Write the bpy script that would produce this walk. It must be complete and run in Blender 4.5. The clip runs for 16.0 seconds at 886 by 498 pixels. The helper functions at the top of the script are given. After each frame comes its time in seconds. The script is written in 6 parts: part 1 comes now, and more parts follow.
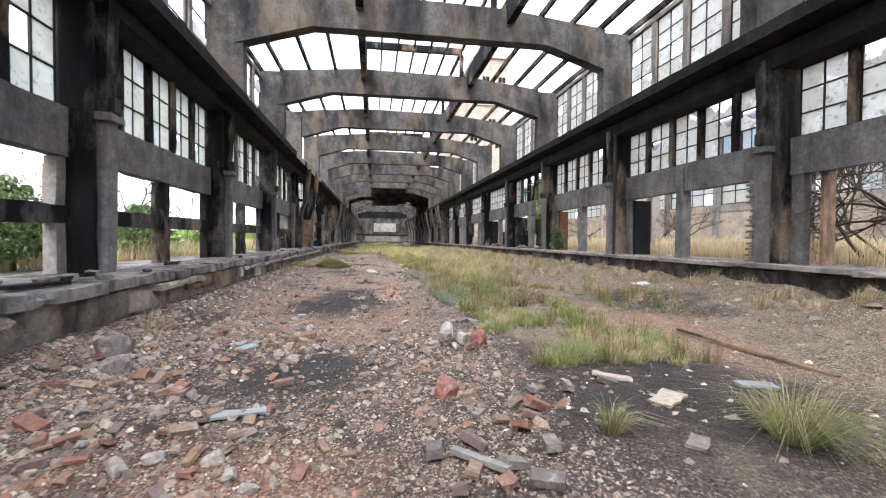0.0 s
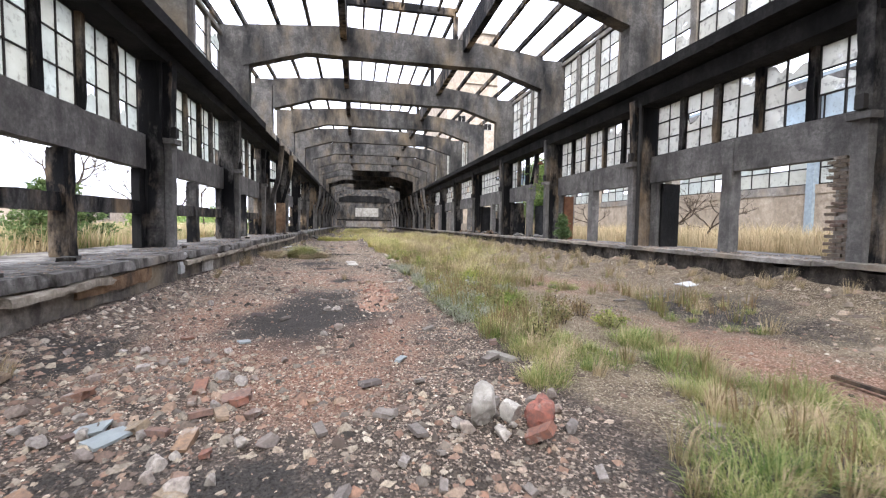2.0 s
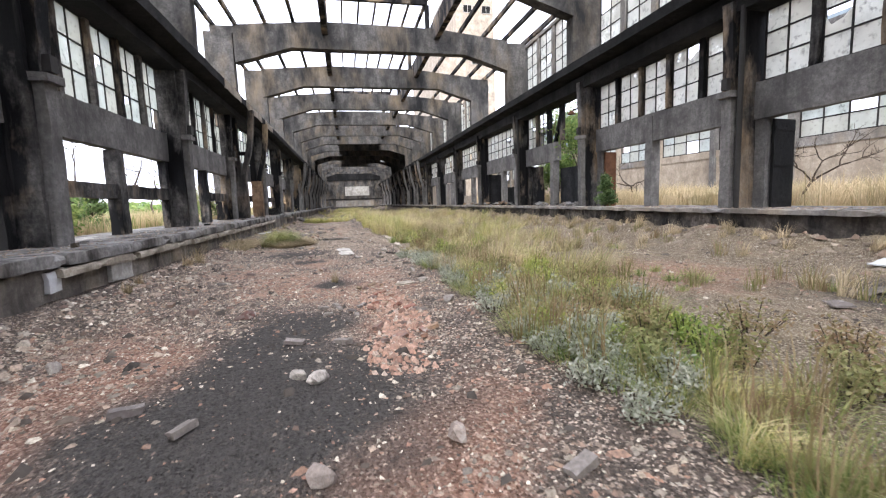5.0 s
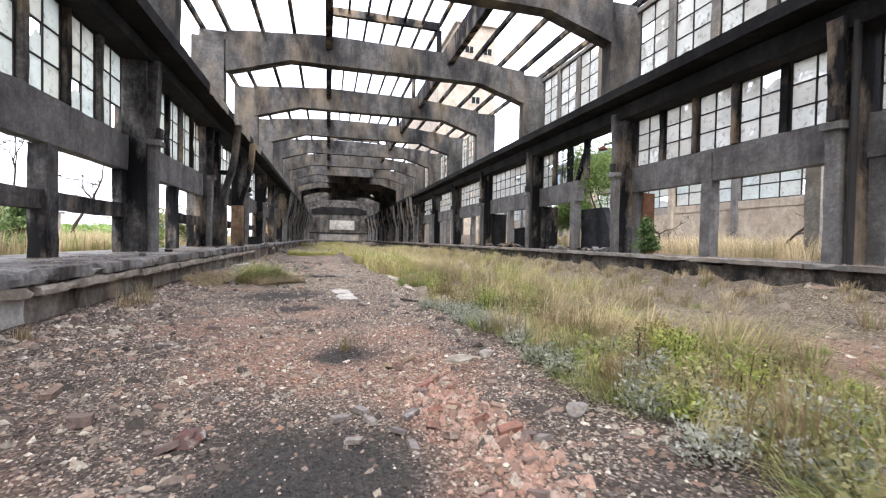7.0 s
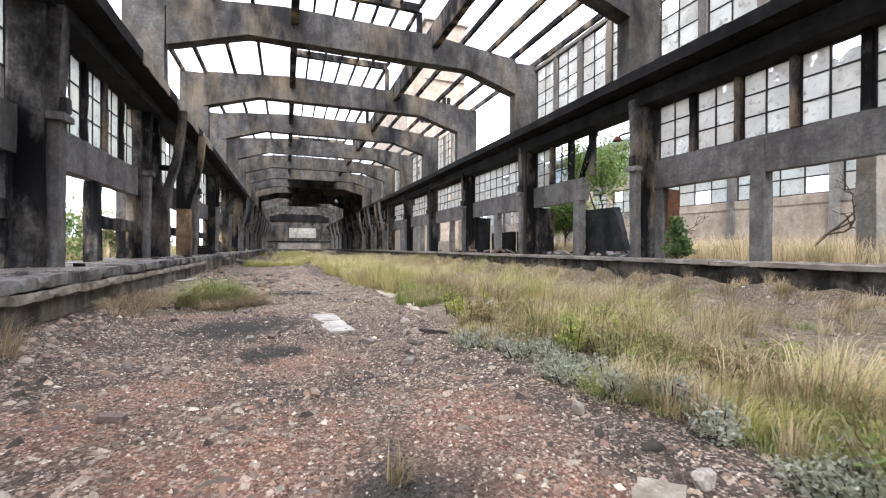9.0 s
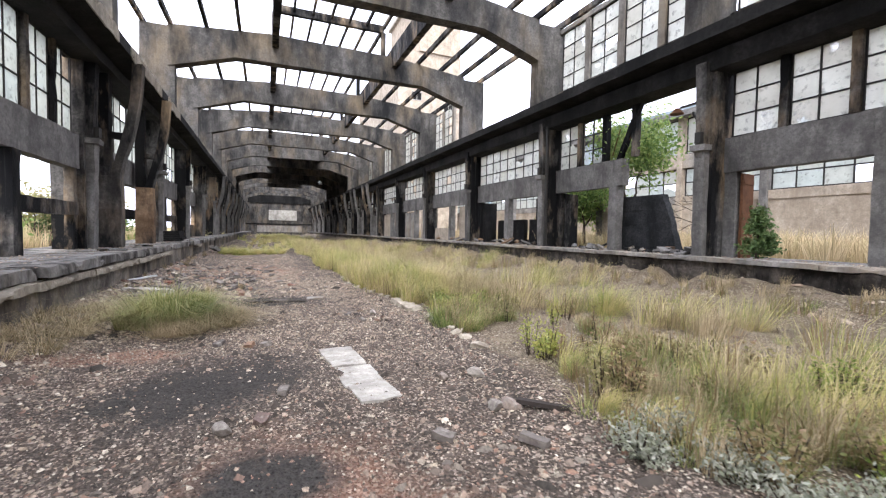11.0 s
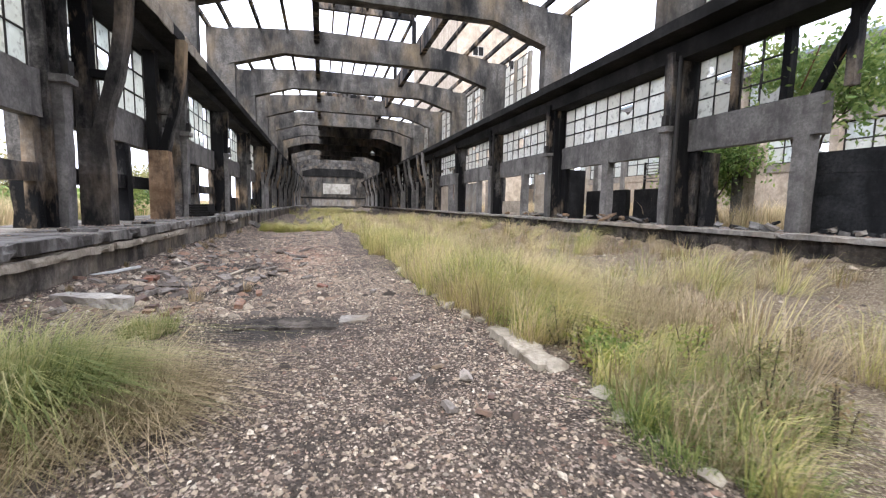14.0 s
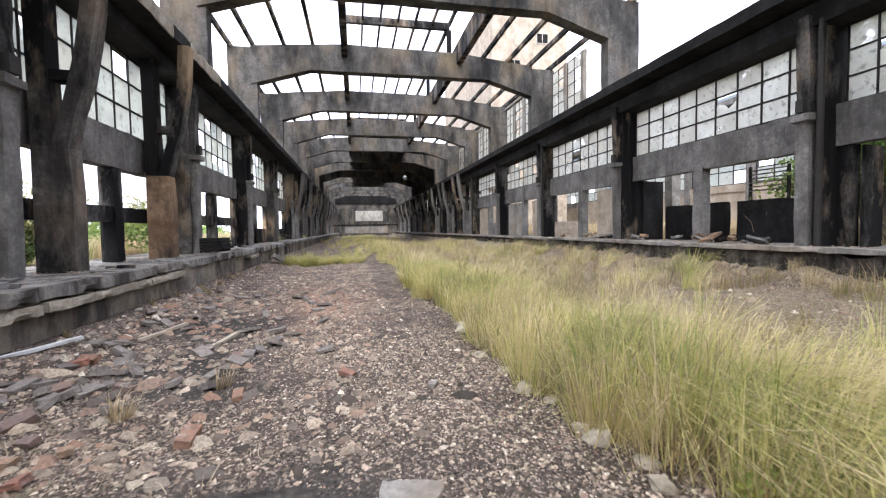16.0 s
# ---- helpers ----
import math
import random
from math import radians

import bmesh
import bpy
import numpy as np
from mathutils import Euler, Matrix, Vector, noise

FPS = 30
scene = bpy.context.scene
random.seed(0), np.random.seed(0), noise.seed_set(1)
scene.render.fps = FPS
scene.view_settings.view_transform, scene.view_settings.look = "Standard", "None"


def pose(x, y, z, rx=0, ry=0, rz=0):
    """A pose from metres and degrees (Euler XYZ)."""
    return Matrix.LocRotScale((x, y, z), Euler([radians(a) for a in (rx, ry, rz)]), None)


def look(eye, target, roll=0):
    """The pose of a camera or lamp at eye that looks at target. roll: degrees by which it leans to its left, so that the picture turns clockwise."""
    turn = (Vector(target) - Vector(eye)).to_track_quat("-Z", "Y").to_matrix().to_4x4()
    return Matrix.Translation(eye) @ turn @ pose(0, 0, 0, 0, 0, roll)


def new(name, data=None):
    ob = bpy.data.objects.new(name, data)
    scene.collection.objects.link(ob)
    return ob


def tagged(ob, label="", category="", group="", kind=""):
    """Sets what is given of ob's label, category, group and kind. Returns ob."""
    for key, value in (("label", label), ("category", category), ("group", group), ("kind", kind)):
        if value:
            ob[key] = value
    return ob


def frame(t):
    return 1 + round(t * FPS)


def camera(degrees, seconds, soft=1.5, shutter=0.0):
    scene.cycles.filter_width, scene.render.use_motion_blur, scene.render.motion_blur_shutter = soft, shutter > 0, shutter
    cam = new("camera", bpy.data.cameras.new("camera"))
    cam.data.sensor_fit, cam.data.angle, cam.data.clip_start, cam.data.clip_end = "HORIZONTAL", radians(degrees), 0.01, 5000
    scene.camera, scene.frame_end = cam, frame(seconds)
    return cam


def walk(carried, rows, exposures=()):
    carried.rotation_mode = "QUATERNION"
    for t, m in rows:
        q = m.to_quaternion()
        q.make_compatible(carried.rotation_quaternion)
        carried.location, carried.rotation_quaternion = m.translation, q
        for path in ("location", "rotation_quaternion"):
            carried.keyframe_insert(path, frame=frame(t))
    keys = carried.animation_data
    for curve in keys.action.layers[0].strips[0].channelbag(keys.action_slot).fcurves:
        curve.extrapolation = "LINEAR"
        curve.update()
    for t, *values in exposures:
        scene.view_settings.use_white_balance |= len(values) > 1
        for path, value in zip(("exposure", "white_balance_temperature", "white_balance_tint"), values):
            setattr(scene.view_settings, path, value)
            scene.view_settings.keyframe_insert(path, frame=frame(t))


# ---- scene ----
cam = camera(91.8, 16.0, 1.2, 0.2)
PATH = [
    (0, (1.504, 1.968, 1.389), (1.821, 3.943, 1.343), 0.4),
    (0.5, (1.51, 2.641, 1.361), (1.931, 4.596, 1.305), 1.0),
    (1, (1.547, 3.268, 1.358), (1.996, 5.216, 1.297), 0.5),
    (1.5, (1.563, 3.883, 1.402), (1.946, 5.842, 1.276), 1.1),
    (2, (1.535, 4.543, 1.448), (1.933, 6.5, 1.336), 0.9),
    (2.5, (1.596, 5.219, 1.417), (1.966, 7.179, 1.266), 1.4),
    (3, (1.597, 5.884, 1.351), (1.967, 7.845, 1.211), 1.7),
    (3.5, (1.64, 6.564, 1.317), (1.999, 8.53, 1.23), 0.6),
    (4, (1.614, 7.235, 1.288), (1.962, 9.197, 1.122), 0.5),
    (4.2, (1.618, 7.473, 1.295), (1.968, 9.431, 1.093), -0.2),
    (6.3, (1.144, 10.255, 1.26), (1.723, 12.158, 1.045), -0.2),
    (6.5, (1.106, 10.499, 1.249), (1.739, 12.387, 1.068), 1.5),
    (7, (1.058, 11.127, 1.192), (1.576, 13.058, 1.151), 1.1),
    (7.5, (0.963, 11.781, 1.189), (1.513, 13.702, 1.117), -0.5),
    (8, (0.852, 12.417, 1.206), (1.404, 14.339, 1.255), -1.1),
    (8.5, (0.732, 13.077, 1.176), (1.354, 14.978, 1.201), 0.1),
    (9, (0.744, 13.702, 1.148), (1.43, 15.581, 1.142), 0.3),
    (9.2, (0.753, 13.958, 1.146), (1.451, 15.832, 1.111), 1.2),
    (11.3, (0.589, 16.703, 1.387), (1.359, 18.546, 1.287), 1.1),
    (11.5, (0.642, 16.943, 1.398), (1.393, 18.792, 1.27), 1.3),
    (12, (0.75, 17.591, 1.362), (1.467, 19.452, 1.208), 0.1),
    (12.5, (0.93, 18.205, 1.368), (1.608, 20.086, 1.312), -0.2),
    (13, (1.047, 18.803, 1.389), (1.694, 20.695, 1.356), 0.4),
    (13.5, (1.178, 19.422, 1.379), (1.838, 21.307, 1.265), 0.7),
    (14, (1.175, 20.143, 1.319), (1.715, 22.057, 1.115), 1.1),
    (14.5, (1.162, 20.85, 1.296), (1.696, 22.763, 1.057), 0.7),
    (15, (1.196, 21.551, 1.307), (1.632, 23.499, 1.185), 0.3),
    (15.5, (1.198, 22.241, 1.349), (1.618, 24.192, 1.212), -0.5),
    (16, (1.272, 22.885, 1.356), (1.67, 24.843, 1.261), -0.9),
]
walk(cam, [(t, look(eye, target, roll)) for t, eye, target, roll in PATH])

# ---- world and light ----
SUN_EL, SUN_AZ = 48.0, 200.0
world = bpy.data.worlds.new("overcast_sky")
scene.world = world
world.use_nodes = True
wn, wl = world.node_tree.nodes, world.node_tree.links
sky = wn.new("ShaderNodeTexSky")
sky.sky_type, sky.sun_disc = "NISHITA", False
sky.sun_elevation, sky.sun_rotation = radians(SUN_EL), radians(SUN_AZ)
sky.air_density, sky.dust_density, sky.ozone_density = 1.2, 6.0, 0.6
pale = wn.new("ShaderNodeHueSaturation")
pale.inputs["Saturation"].default_value = 0.22
wl.new(sky.outputs[0], pale.inputs["Color"])
veil = wn.new("ShaderNodeMix")
veil.data_type = "RGBA"
veil.inputs[0].default_value = 0.75
veil.inputs[7].default_value = (8.5, 8.9, 10.7, 1)
wl.new(pale.outputs[0], veil.inputs[6])
wl.new(veil.outputs[2], wn["Background"].inputs["Color"])
wn["Background"].inputs["Strength"].default_value = 0.15
sun = new("sun", bpy.data.lights.new("sun", "SUN"))
sun.data.energy, sun.data.angle, sun.data.color = 1.0, radians(25), (1.0, 0.985, 0.96)
sun.matrix_world = pose(0, 0, 40, 90 - SUN_EL, 0, 180 - SUN_AZ)
scene.view_settings.exposure = 1.68


# ---- materials ----
def mat_nodes(name, rough=0.9, metal=0.0):
    m = bpy.data.materials.new(name)
    m.use_nodes = True
    nt = m.node_tree
    b = nt.nodes["Principled BSDF"]
    b.inputs["Roughness"].default_value = rough
    b.inputs["Metallic"].default_value = metal
    b.inputs["Specular IOR Level"].default_value = 0.18 if rough > 0.8 else 0.4
    return m, nt, b


def noise_node(nt, scale, detail=6.0, rough=0.6, stretch=(1, 1, 1), offset=0.0):
    g = nt.nodes.new("ShaderNodeNewGeometry")
    mp = nt.nodes.new("ShaderNodeMapping")
    mp.inputs["Scale"].default_value = stretch
    mp.inputs["Location"].default_value = (offset, offset * 0.7, offset * 1.3)
    n = nt.nodes.new("ShaderNodeTexNoise")
    n.inputs["Scale"].default_value = scale
    n.inputs["Detail"].default_value = detail
    n.inputs["Roughness"].default_value = rough
    nt.links.new(g.outputs["Position"], mp.inputs["Vector"])
    nt.links.new(mp.outputs[0], n.inputs["Vector"])
    return n.outputs["Fac"]


def ramp(nt, fac, lo, hi, c0=(0, 0, 0), c1=(1, 1, 1)):
    r = nt.nodes.new("ShaderNodeValToRGB")
    r.color_ramp.elements[0].position, r.color_ramp.elements[1].position = lo, hi
    r.color_ramp.elements[0].color, r.color_ramp.elements[1].color = (*c0, 1), (*c1, 1)
    nt.links.new(fac, r.inputs[0])
    return r.outputs[0]


def mixc(nt, fac, a, b, mode="MIX"):
    m = nt.nodes.new("ShaderNodeMix")
    m.data_type, m.blend_type = "RGBA", mode
    for sock, v in ((m.inputs[0], fac), (m.inputs[6], a), (m.inputs[7], b)):
        if isinstance(v, (int, float)):
            sock.default_value = v
        elif isinstance(v, tuple):
            sock.default_value = (*v, 1)
        else:
            nt.links.new(v, sock)
    return m.outputs[2]


def bump(nt, b, heights, dist=0.02, strength=0.6):
    n = None
    for h, d in heights:
        k = nt.nodes.new("ShaderNodeBump")
        k.inputs["Distance"].default_value = d
        k.inputs["Strength"].default_value = strength
        nt.links.new(h, k.inputs["Height"])
        if n:
            nt.links.new(n, k.inputs["Normal"])
        n = k.outputs[0]
    nt.links.new(n, b.inputs["Normal"])


def concrete(name, base, light, stain, lo=0.45, hi=0.68, rough=0.92, streak=0.35, big=0.45, ochre=None):
    m, nt, b = mat_nodes(name, rough)
    fine = noise_node(nt, 13, 10, 0.78)
    mid = noise_node(nt, 1.9, 9, 0.72, offset=3)
    col = mixc(nt, ramp(nt, fine, 0.36, 0.66), tuple(0.8 * c for c in base), tuple(1.1 * c for c in light))
    col = mixc(nt, ramp(nt, mid, 0.42, 0.66), col, tuple(0.62 * c for c in base))
    large = noise_node(nt, big * 1.5, 7, 0.66, (1, 1, 0.38), offset=11)
    if ochre:
        col = mixc(nt, ramp(nt, noise_node(nt, 0.8, 6, 0.6, (1, 1, 0.5), offset=29), 0.46, 0.78), col, ochre)
    col = mixc(nt, ramp(nt, large, lo, hi), col, stain)
    drip = noise_node(nt, 2.2, 7, 0.68, (1, 1, 0.16), 7)
    dark = ramp(nt, drip, 0.5, 0.72)
    k = nt.nodes.new("ShaderNodeMath")
    k.operation = "MULTIPLY"
    k.inputs[1].default_value = streak
    nt.links.new(dark, k.inputs[0])
    col = mixc(nt, k.outputs[0], col, tuple(0.3 * c for c in base))
    run = ramp(nt, noise_node(nt, 5.5, 6, 0.6, (1, 1, 0.05), 19), 0.62, 0.76)
    col = mixc(nt, run, col, mixc(nt, 0.22, col, light))
    pit = ramp(nt, noise_node(nt, 31, 4, 0.6, offset=13), 0.66, 0.74)
    col = mixc(nt, pit, col, tuple(0.35 * c for c in base))
    nt.links.new(col, b.inputs["Base Color"])
    bump(nt, b, [(fine, 0.016), (mid, 0.05)], strength=0.8)
    return m


M_CONC = concrete("weathered_concrete", (0.25, 0.235, 0.215), (0.38, 0.355, 0.325), (0.085, 0.08, 0.077), 0.46, 0.74, ochre=(0.30, 0.235, 0.16))
M_BEAM = concrete("roof_beam_concrete", (0.088, 0.084, 0.081), (0.165, 0.156, 0.147), (0.020, 0.020, 0.021), 0.42, 0.64, streak=0.65, big=0.55, ochre=(0.195, 0.15, 0.098))
M_SOOT = concrete("sooty_concrete", (0.070, 0.067, 0.065), (0.185, 0.173, 0.162), (0.007, 0.007, 0.008), 0.43, 0.54, streak=0.8, big=0.6, ochre=(0.42, 0.29, 0.165))
M_STRUT = concrete("smoky_brown_concrete", (0.095, 0.088, 0.082), (0.20, 0.183, 0.167), (0.016, 0.016, 0.016), 0.44, 0.62, streak=0.8, big=0.8, ochre=(0.26, 0.19, 0.125))
M_BLACK = concrete("charred_and_black_concrete", (0.016, 0.015, 0.015), (0.036, 0.034, 0.033), (0.006, 0.006, 0.006), 0.42, 0.62)
M_SILL = concrete("grey_lintel_concrete", (0.165, 0.157, 0.150), (0.255, 0.242, 0.230), (0.045, 0.043, 0.043), 0.48, 0.76, streak=0.6)
M_PLAT = concrete("platform_concrete", (0.19, 0.17, 0.15), (0.32, 0.285, 0.245), (0.045, 0.040, 0.037), 0.44, 0.64, streak=0.5, big=0.9, ochre=(0.30, 0.24, 0.16))
M_COPE = concrete("worn_coping_concrete", (0.22, 0.210, 0.20), (0.36, 0.345, 0.325), (0.055, 0.050, 0.046), 0.44, 0.60, streak=0.1, big=1.3, ochre=(0.26, 0.225, 0.18))
M_PALE = concrete("pale_render", (0.42, 0.40, 0.36), (0.55, 0.53, 0.49), (0.20, 0.185, 0.17), 0.5, 0.75)
M_TAN = concrete("tan_facade", (0.40, 0.335, 0.265), (0.50, 0.43, 0.35), (0.24, 0.195, 0.15), 0.5, 0.75)
M_OCHRE = concrete("orange_stained_concrete", (0.25, 0.155, 0.092), (0.34, 0.235, 0.15), (0.045, 0.038, 0.034), 0.46, 0.62, big=0.9)


M_RUBWALL = concrete("earthy_rubble_wall", (0.085, 0.073, 0.063), (0.19, 0.165, 0.14), (0.020, 0.018, 0.017), 0.42, 0.62, streak=0.3, big=1.6)
M_LEDGE = concrete("broken_mortar", (0.33, 0.285, 0.225), (0.46, 0.41, 0.34), (0.16, 0.135, 0.11), 0.5, 0.7, streak=0.1, big=1.6)


def plain(name, col, rough=0.6, metal=0.0, var=0.35, scale=6.0):
    m, nt, b = mat_nodes(name, rough, metal)
    n = noise_node(nt, scale, 6, 0.65)
    c = mixc(nt, ramp(nt, n, 0.3, 0.7), col, tuple(c * (1 - var) for c in col))
    nt.links.new(c, b.inputs["Base Color"])
    bump(nt, b, [(n, 0.006)])
    return m


M_STEEL = plain("dark_rusty_steel", (0.035, 0.032, 0.030), 0.7, 0.3)
M_RUST = plain("rusted_steel", (0.16, 0.075, 0.04), 0.85, 0.1, 0.5)
M_BLUE = plain("faded_blue_paint", (0.30, 0.37, 0.42), 0.7)
M_WHITE = plain("dirty_white_paint", (0.66, 0.67, 0.68), 0.7)


def ground_mat():
    m, nt, b = mat_nodes("cinder_and_brick_dust_ground", 0.95)
    fine = noise_node(nt, 38, 4, 0.7)
    wide = noise_node(nt, 1.7, 7, 0.75, offset=5)
    rag = noise_node(nt, 4.5, 9, 0.85, offset=8)
    g = nt.nodes.new("ShaderNodeNewGeometry")
    pebbles = []
    for sc in (62, 27):
        v = nt.nodes.new("ShaderNodeTexVoronoi")
        v.inputs["Scale"].default_value = sc
        nt.links.new(g.outputs["Position"], v.inputs["Vector"])
        pebbles.append(v)
    sep = nt.nodes.new("ShaderNodeSeparateColor")
    nt.links.new(pebbles[0].outputs["Color"], sep.inputs[0])
    att = nt.nodes.new("ShaderNodeAttribute")
    att.attribute_name = "patch"
    zone = nt.nodes.new("ShaderNodeSeparateColor")
    nt.links.new(att.outputs["Color"], zone.inputs[0])

    def edge(sock, lo=0.22, hi=0.80):
        k = nt.nodes.new("ShaderNodeMath")
        k.operation = "MULTIPLY_ADD"
        k.inputs[1].default_value = 1.5
        nt.links.new(rag, k.inputs[0])
        nt.links.new(sock, k.inputs[2])
        d = nt.nodes.new("ShaderNodeMath")
        d.operation = "SUBTRACT"
        d.inputs[1].default_value = 0.75
        nt.links.new(k.outputs[0], d.inputs[0])
        return ramp(nt, d.outputs[0], lo, hi)

    dark = mixc(nt, ramp(nt, fine, 0.3, 0.7), (0.034, 0.031, 0.031), (0.085, 0.077, 0.075))
    grav = mixc(nt, ramp(nt, fine, 0.32, 0.68), (0.046, 0.038, 0.034), (0.165, 0.130, 0.113))
    grav = mixc(nt, ramp(nt, sep.outputs[0], 0.70, 0.95), grav, (0.46, 0.375, 0.325))
    grav = mixc(nt, ramp(nt, wide, 0.44, 0.60), grav, mixc(nt, 0.7, grav, (0.055, 0.047, 0.044)))
    red = mixc(nt, ramp(nt, fine, 0.3, 0.7), (0.15, 0.074, 0.052), (0.34, 0.185, 0.135))
    red = mixc(nt, ramp(nt, sep.outputs[1], 0.6, 0.95), red, (0.56, 0.38, 0.31))
    soil = mixc(nt, ramp(nt, fine, 0.3, 0.7), (0.085, 0.064, 0.050), (0.22, 0.172, 0.132))
    soil = mixc(nt, ramp(nt, sep.outputs[2], 0.68, 0.92), soil, (0.46, 0.40, 0.32))
    soil = mixc(nt, ramp(nt, wide, 0.46, 0.66), soil, mixc(nt, 0.6, soil, (0.34, 0.285, 0.21)))
    col = mixc(nt, edge(zone.outputs[2]), grav, soil)
    col = mixc(nt, edge(zone.outputs[0]), col, red)
    col = mixc(nt, edge(zone.outputs[1]), col, dark)
    col = mixc(nt, 1.0, col, (1.0, 0.985, 0.925), "MULTIPLY")
    nt.links.new(col, b.inputs["Base Color"])
    bump(nt, b, [(pebbles[0].outputs["Distance"], 0.02), (pebbles[1].outputs["Distance"], 0.02), (fine, 0.012)], strength=1.0)
    return m


M_GROUND = ground_mat()


def glass_mat(name, tint, clear, seed):
    """Dirty wired glass: some of it lets the light through, the dirt scatters it."""
    m, nt, b = mat_nodes(name, 0.35)
    nt.nodes.remove(b)
    out = nt.nodes["Material Output"]
    dirt = noise_node(nt, 1.9, 7, 0.7, offset=seed)
    spots = noise_node(nt, 7, 5, 0.6, offset=seed + 3)
    info = nt.nodes.new("ShaderNodeObjectInfo")
    tr = nt.nodes.new("ShaderNodeBsdfTranslucent")
    df = nt.nodes.new("ShaderNodeBsdfDiffuse")
    tp = nt.nodes.new("ShaderNodeBsdfTransparent")
    gl = nt.nodes.new("ShaderNodeBsdfGlossy")
    gl.inputs["Roughness"].default_value = 0.25
    c = mixc(nt, ramp(nt, dirt, 0.35, 0.7), tint, tuple(0.72 * k for k in tint))
    c = mixc(nt, ramp(nt, spots, 0.56, 0.68), c, tuple(0.42 * k for k in tint))
    c = mixc(nt, info.outputs["Random"], c, mixc(nt, 0.5, c, (0.55, 0.52, 0.45)))
    nt.links.new(c, tr.inputs["Color"])
    nt.links.new(c, df.inputs["Color"])
    a = nt.nodes.new("ShaderNodeMixShader")
    a.inputs[0].default_value = 0.2
    nt.links.new(tr.outputs[0], a.inputs[1])
    nt.links.new(df.outputs[0], a.inputs[2])
    s2 = nt.nodes.new("ShaderNodeMixShader")
    k = ramp(nt, noise_node(nt, 2.6, 5, 0.6, offset=seed + 9), 0.66 - clear, 0.8 - clear, (0.05, 0.05, 0.05), (0.75, 0.75, 0.75))
    nt.links.new(k, s2.inputs[0])
    nt.links.new(a.outputs[0], s2.inputs[1])
    nt.links.new(tp.outputs[0], s2.inputs[2])
    s3 = nt.nodes.new("ShaderNodeMixShader")
    s3.inputs[0].default_value = 0.05
    nt.links.new(s2.outputs[0], s3.inputs[1])
    nt.links.new(gl.outputs[0], s3.inputs[2])
    nt.links.new(s3.outputs[0], out.inputs[0])
    return m


M_GLASS = glass_mat("dirty_frosted_glass", (0.66, 0.70, 0.675), 0.0, 2)
M_GLASS_R = glass_mat("grimy_glass", (0.87, 0.875, 0.83), 0.08, 21)


# ---- mesh helpers ----
def mesh_of(bm, name):
    me = bpy.data.meshes.new(name)
    bm.to_mesh(me)
    bm.free()
    return me


def part(name, bm, material, parent=None, label="", smooth=False):
    me = mesh_of(bm, name)
    me.materials.append(material)
    if smooth:
        me.polygons.foreach_set("use_smooth", [True] * len(me.polygons))
    ob = new(name, me)
    if parent:
        ob.parent = parent
    if label:
        ob["label"] = label
    return ob


def thing(name, label, category, at=(0, 0, 0), group="", kind=""):
    ob = new(name)
    ob.location = at
    ob.empty_display_size = 0.2
    return tagged(ob, label, category, group, kind)


def rel(bm, at):
    """Moves a mesh built in world places to the frame of a thing that stands at that place."""
    bmesh.ops.translate(bm, verts=bm.verts, vec=(-at[0], -at[1], -at[2]))
    return bm


def box(bm, x0, x1, y0, y1, z0, z1, seg=0.0, amp=0.0, chip=0.0):
    """A block in a bmesh; with seg it is cut into fields of about that size and its surface made uneven."""
    n = [max(1, round((b - a) / seg)) if seg else 1 for a, b in ((x0, x1), (y0, y1), (z0, z1))]
    nx, ny, nz = n
    made = {}

    def v(i, j, k):
        key = (i, j, k)
        if key not in made:
            p = Vector((x0 + (x1 - x0) * i / nx, y0 + (y1 - y0) * j / ny, z0 + (z1 - z0) * k / nz))
            if amp:
                d = noise.noise_vector(p * 1.7) * amp + noise.noise_vector(p * 6.1) * amp * 0.5
                edge = (i in (0, nx)) + (j in (0, ny)) + (k in (0, nz))
                if edge >= 2 and chip:
                    c = max(0.0, noise.noise(p * 2.3 + Vector((5, 1, 2)))) * chip
                    d += Vector(((-1 if i == nx else 1 if i == 0 else 0) * c, 0, (-1 if k == nz else 1 if k == 0 else 0) * c))
                p += d
            made[key] = bm.verts.new(p)
        return made[key]

    for a in range(nx):
        for c in range(ny):
            bm.faces.new((v(a, c, 0), v(a, c + 1, 0), v(a + 1, c + 1, 0), v(a + 1, c, 0)))
            bm.faces.new((v(a, c, nz), v(a + 1, c, nz), v(a + 1, c + 1, nz), v(a, c + 1, nz)))
    for a in range(nx):
        for c in range(nz):
            bm.faces.new((v(a, 0, c), v(a + 1, 0, c), v(a + 1, 0, c + 1), v(a, 0, c + 1)))
            bm.faces.new((v(a, ny, c), v(a, ny, c + 1), v(a + 1, ny, c + 1), v(a + 1, ny, c)))
    for a in range(ny):
        for c in range(nz):
            bm.faces.new((v(0, a, c), v(0, a, c + 1), v(0, a + 1, c + 1), v(0, a + 1, c)))
            bm.faces.new((v(nx, a, c), v(nx, a + 1, c), v(nx, a + 1, c + 1), v(nx, a, c + 1)))
    return bm


def block(*a, **k):
    return box(bmesh.new(), *a, **k)


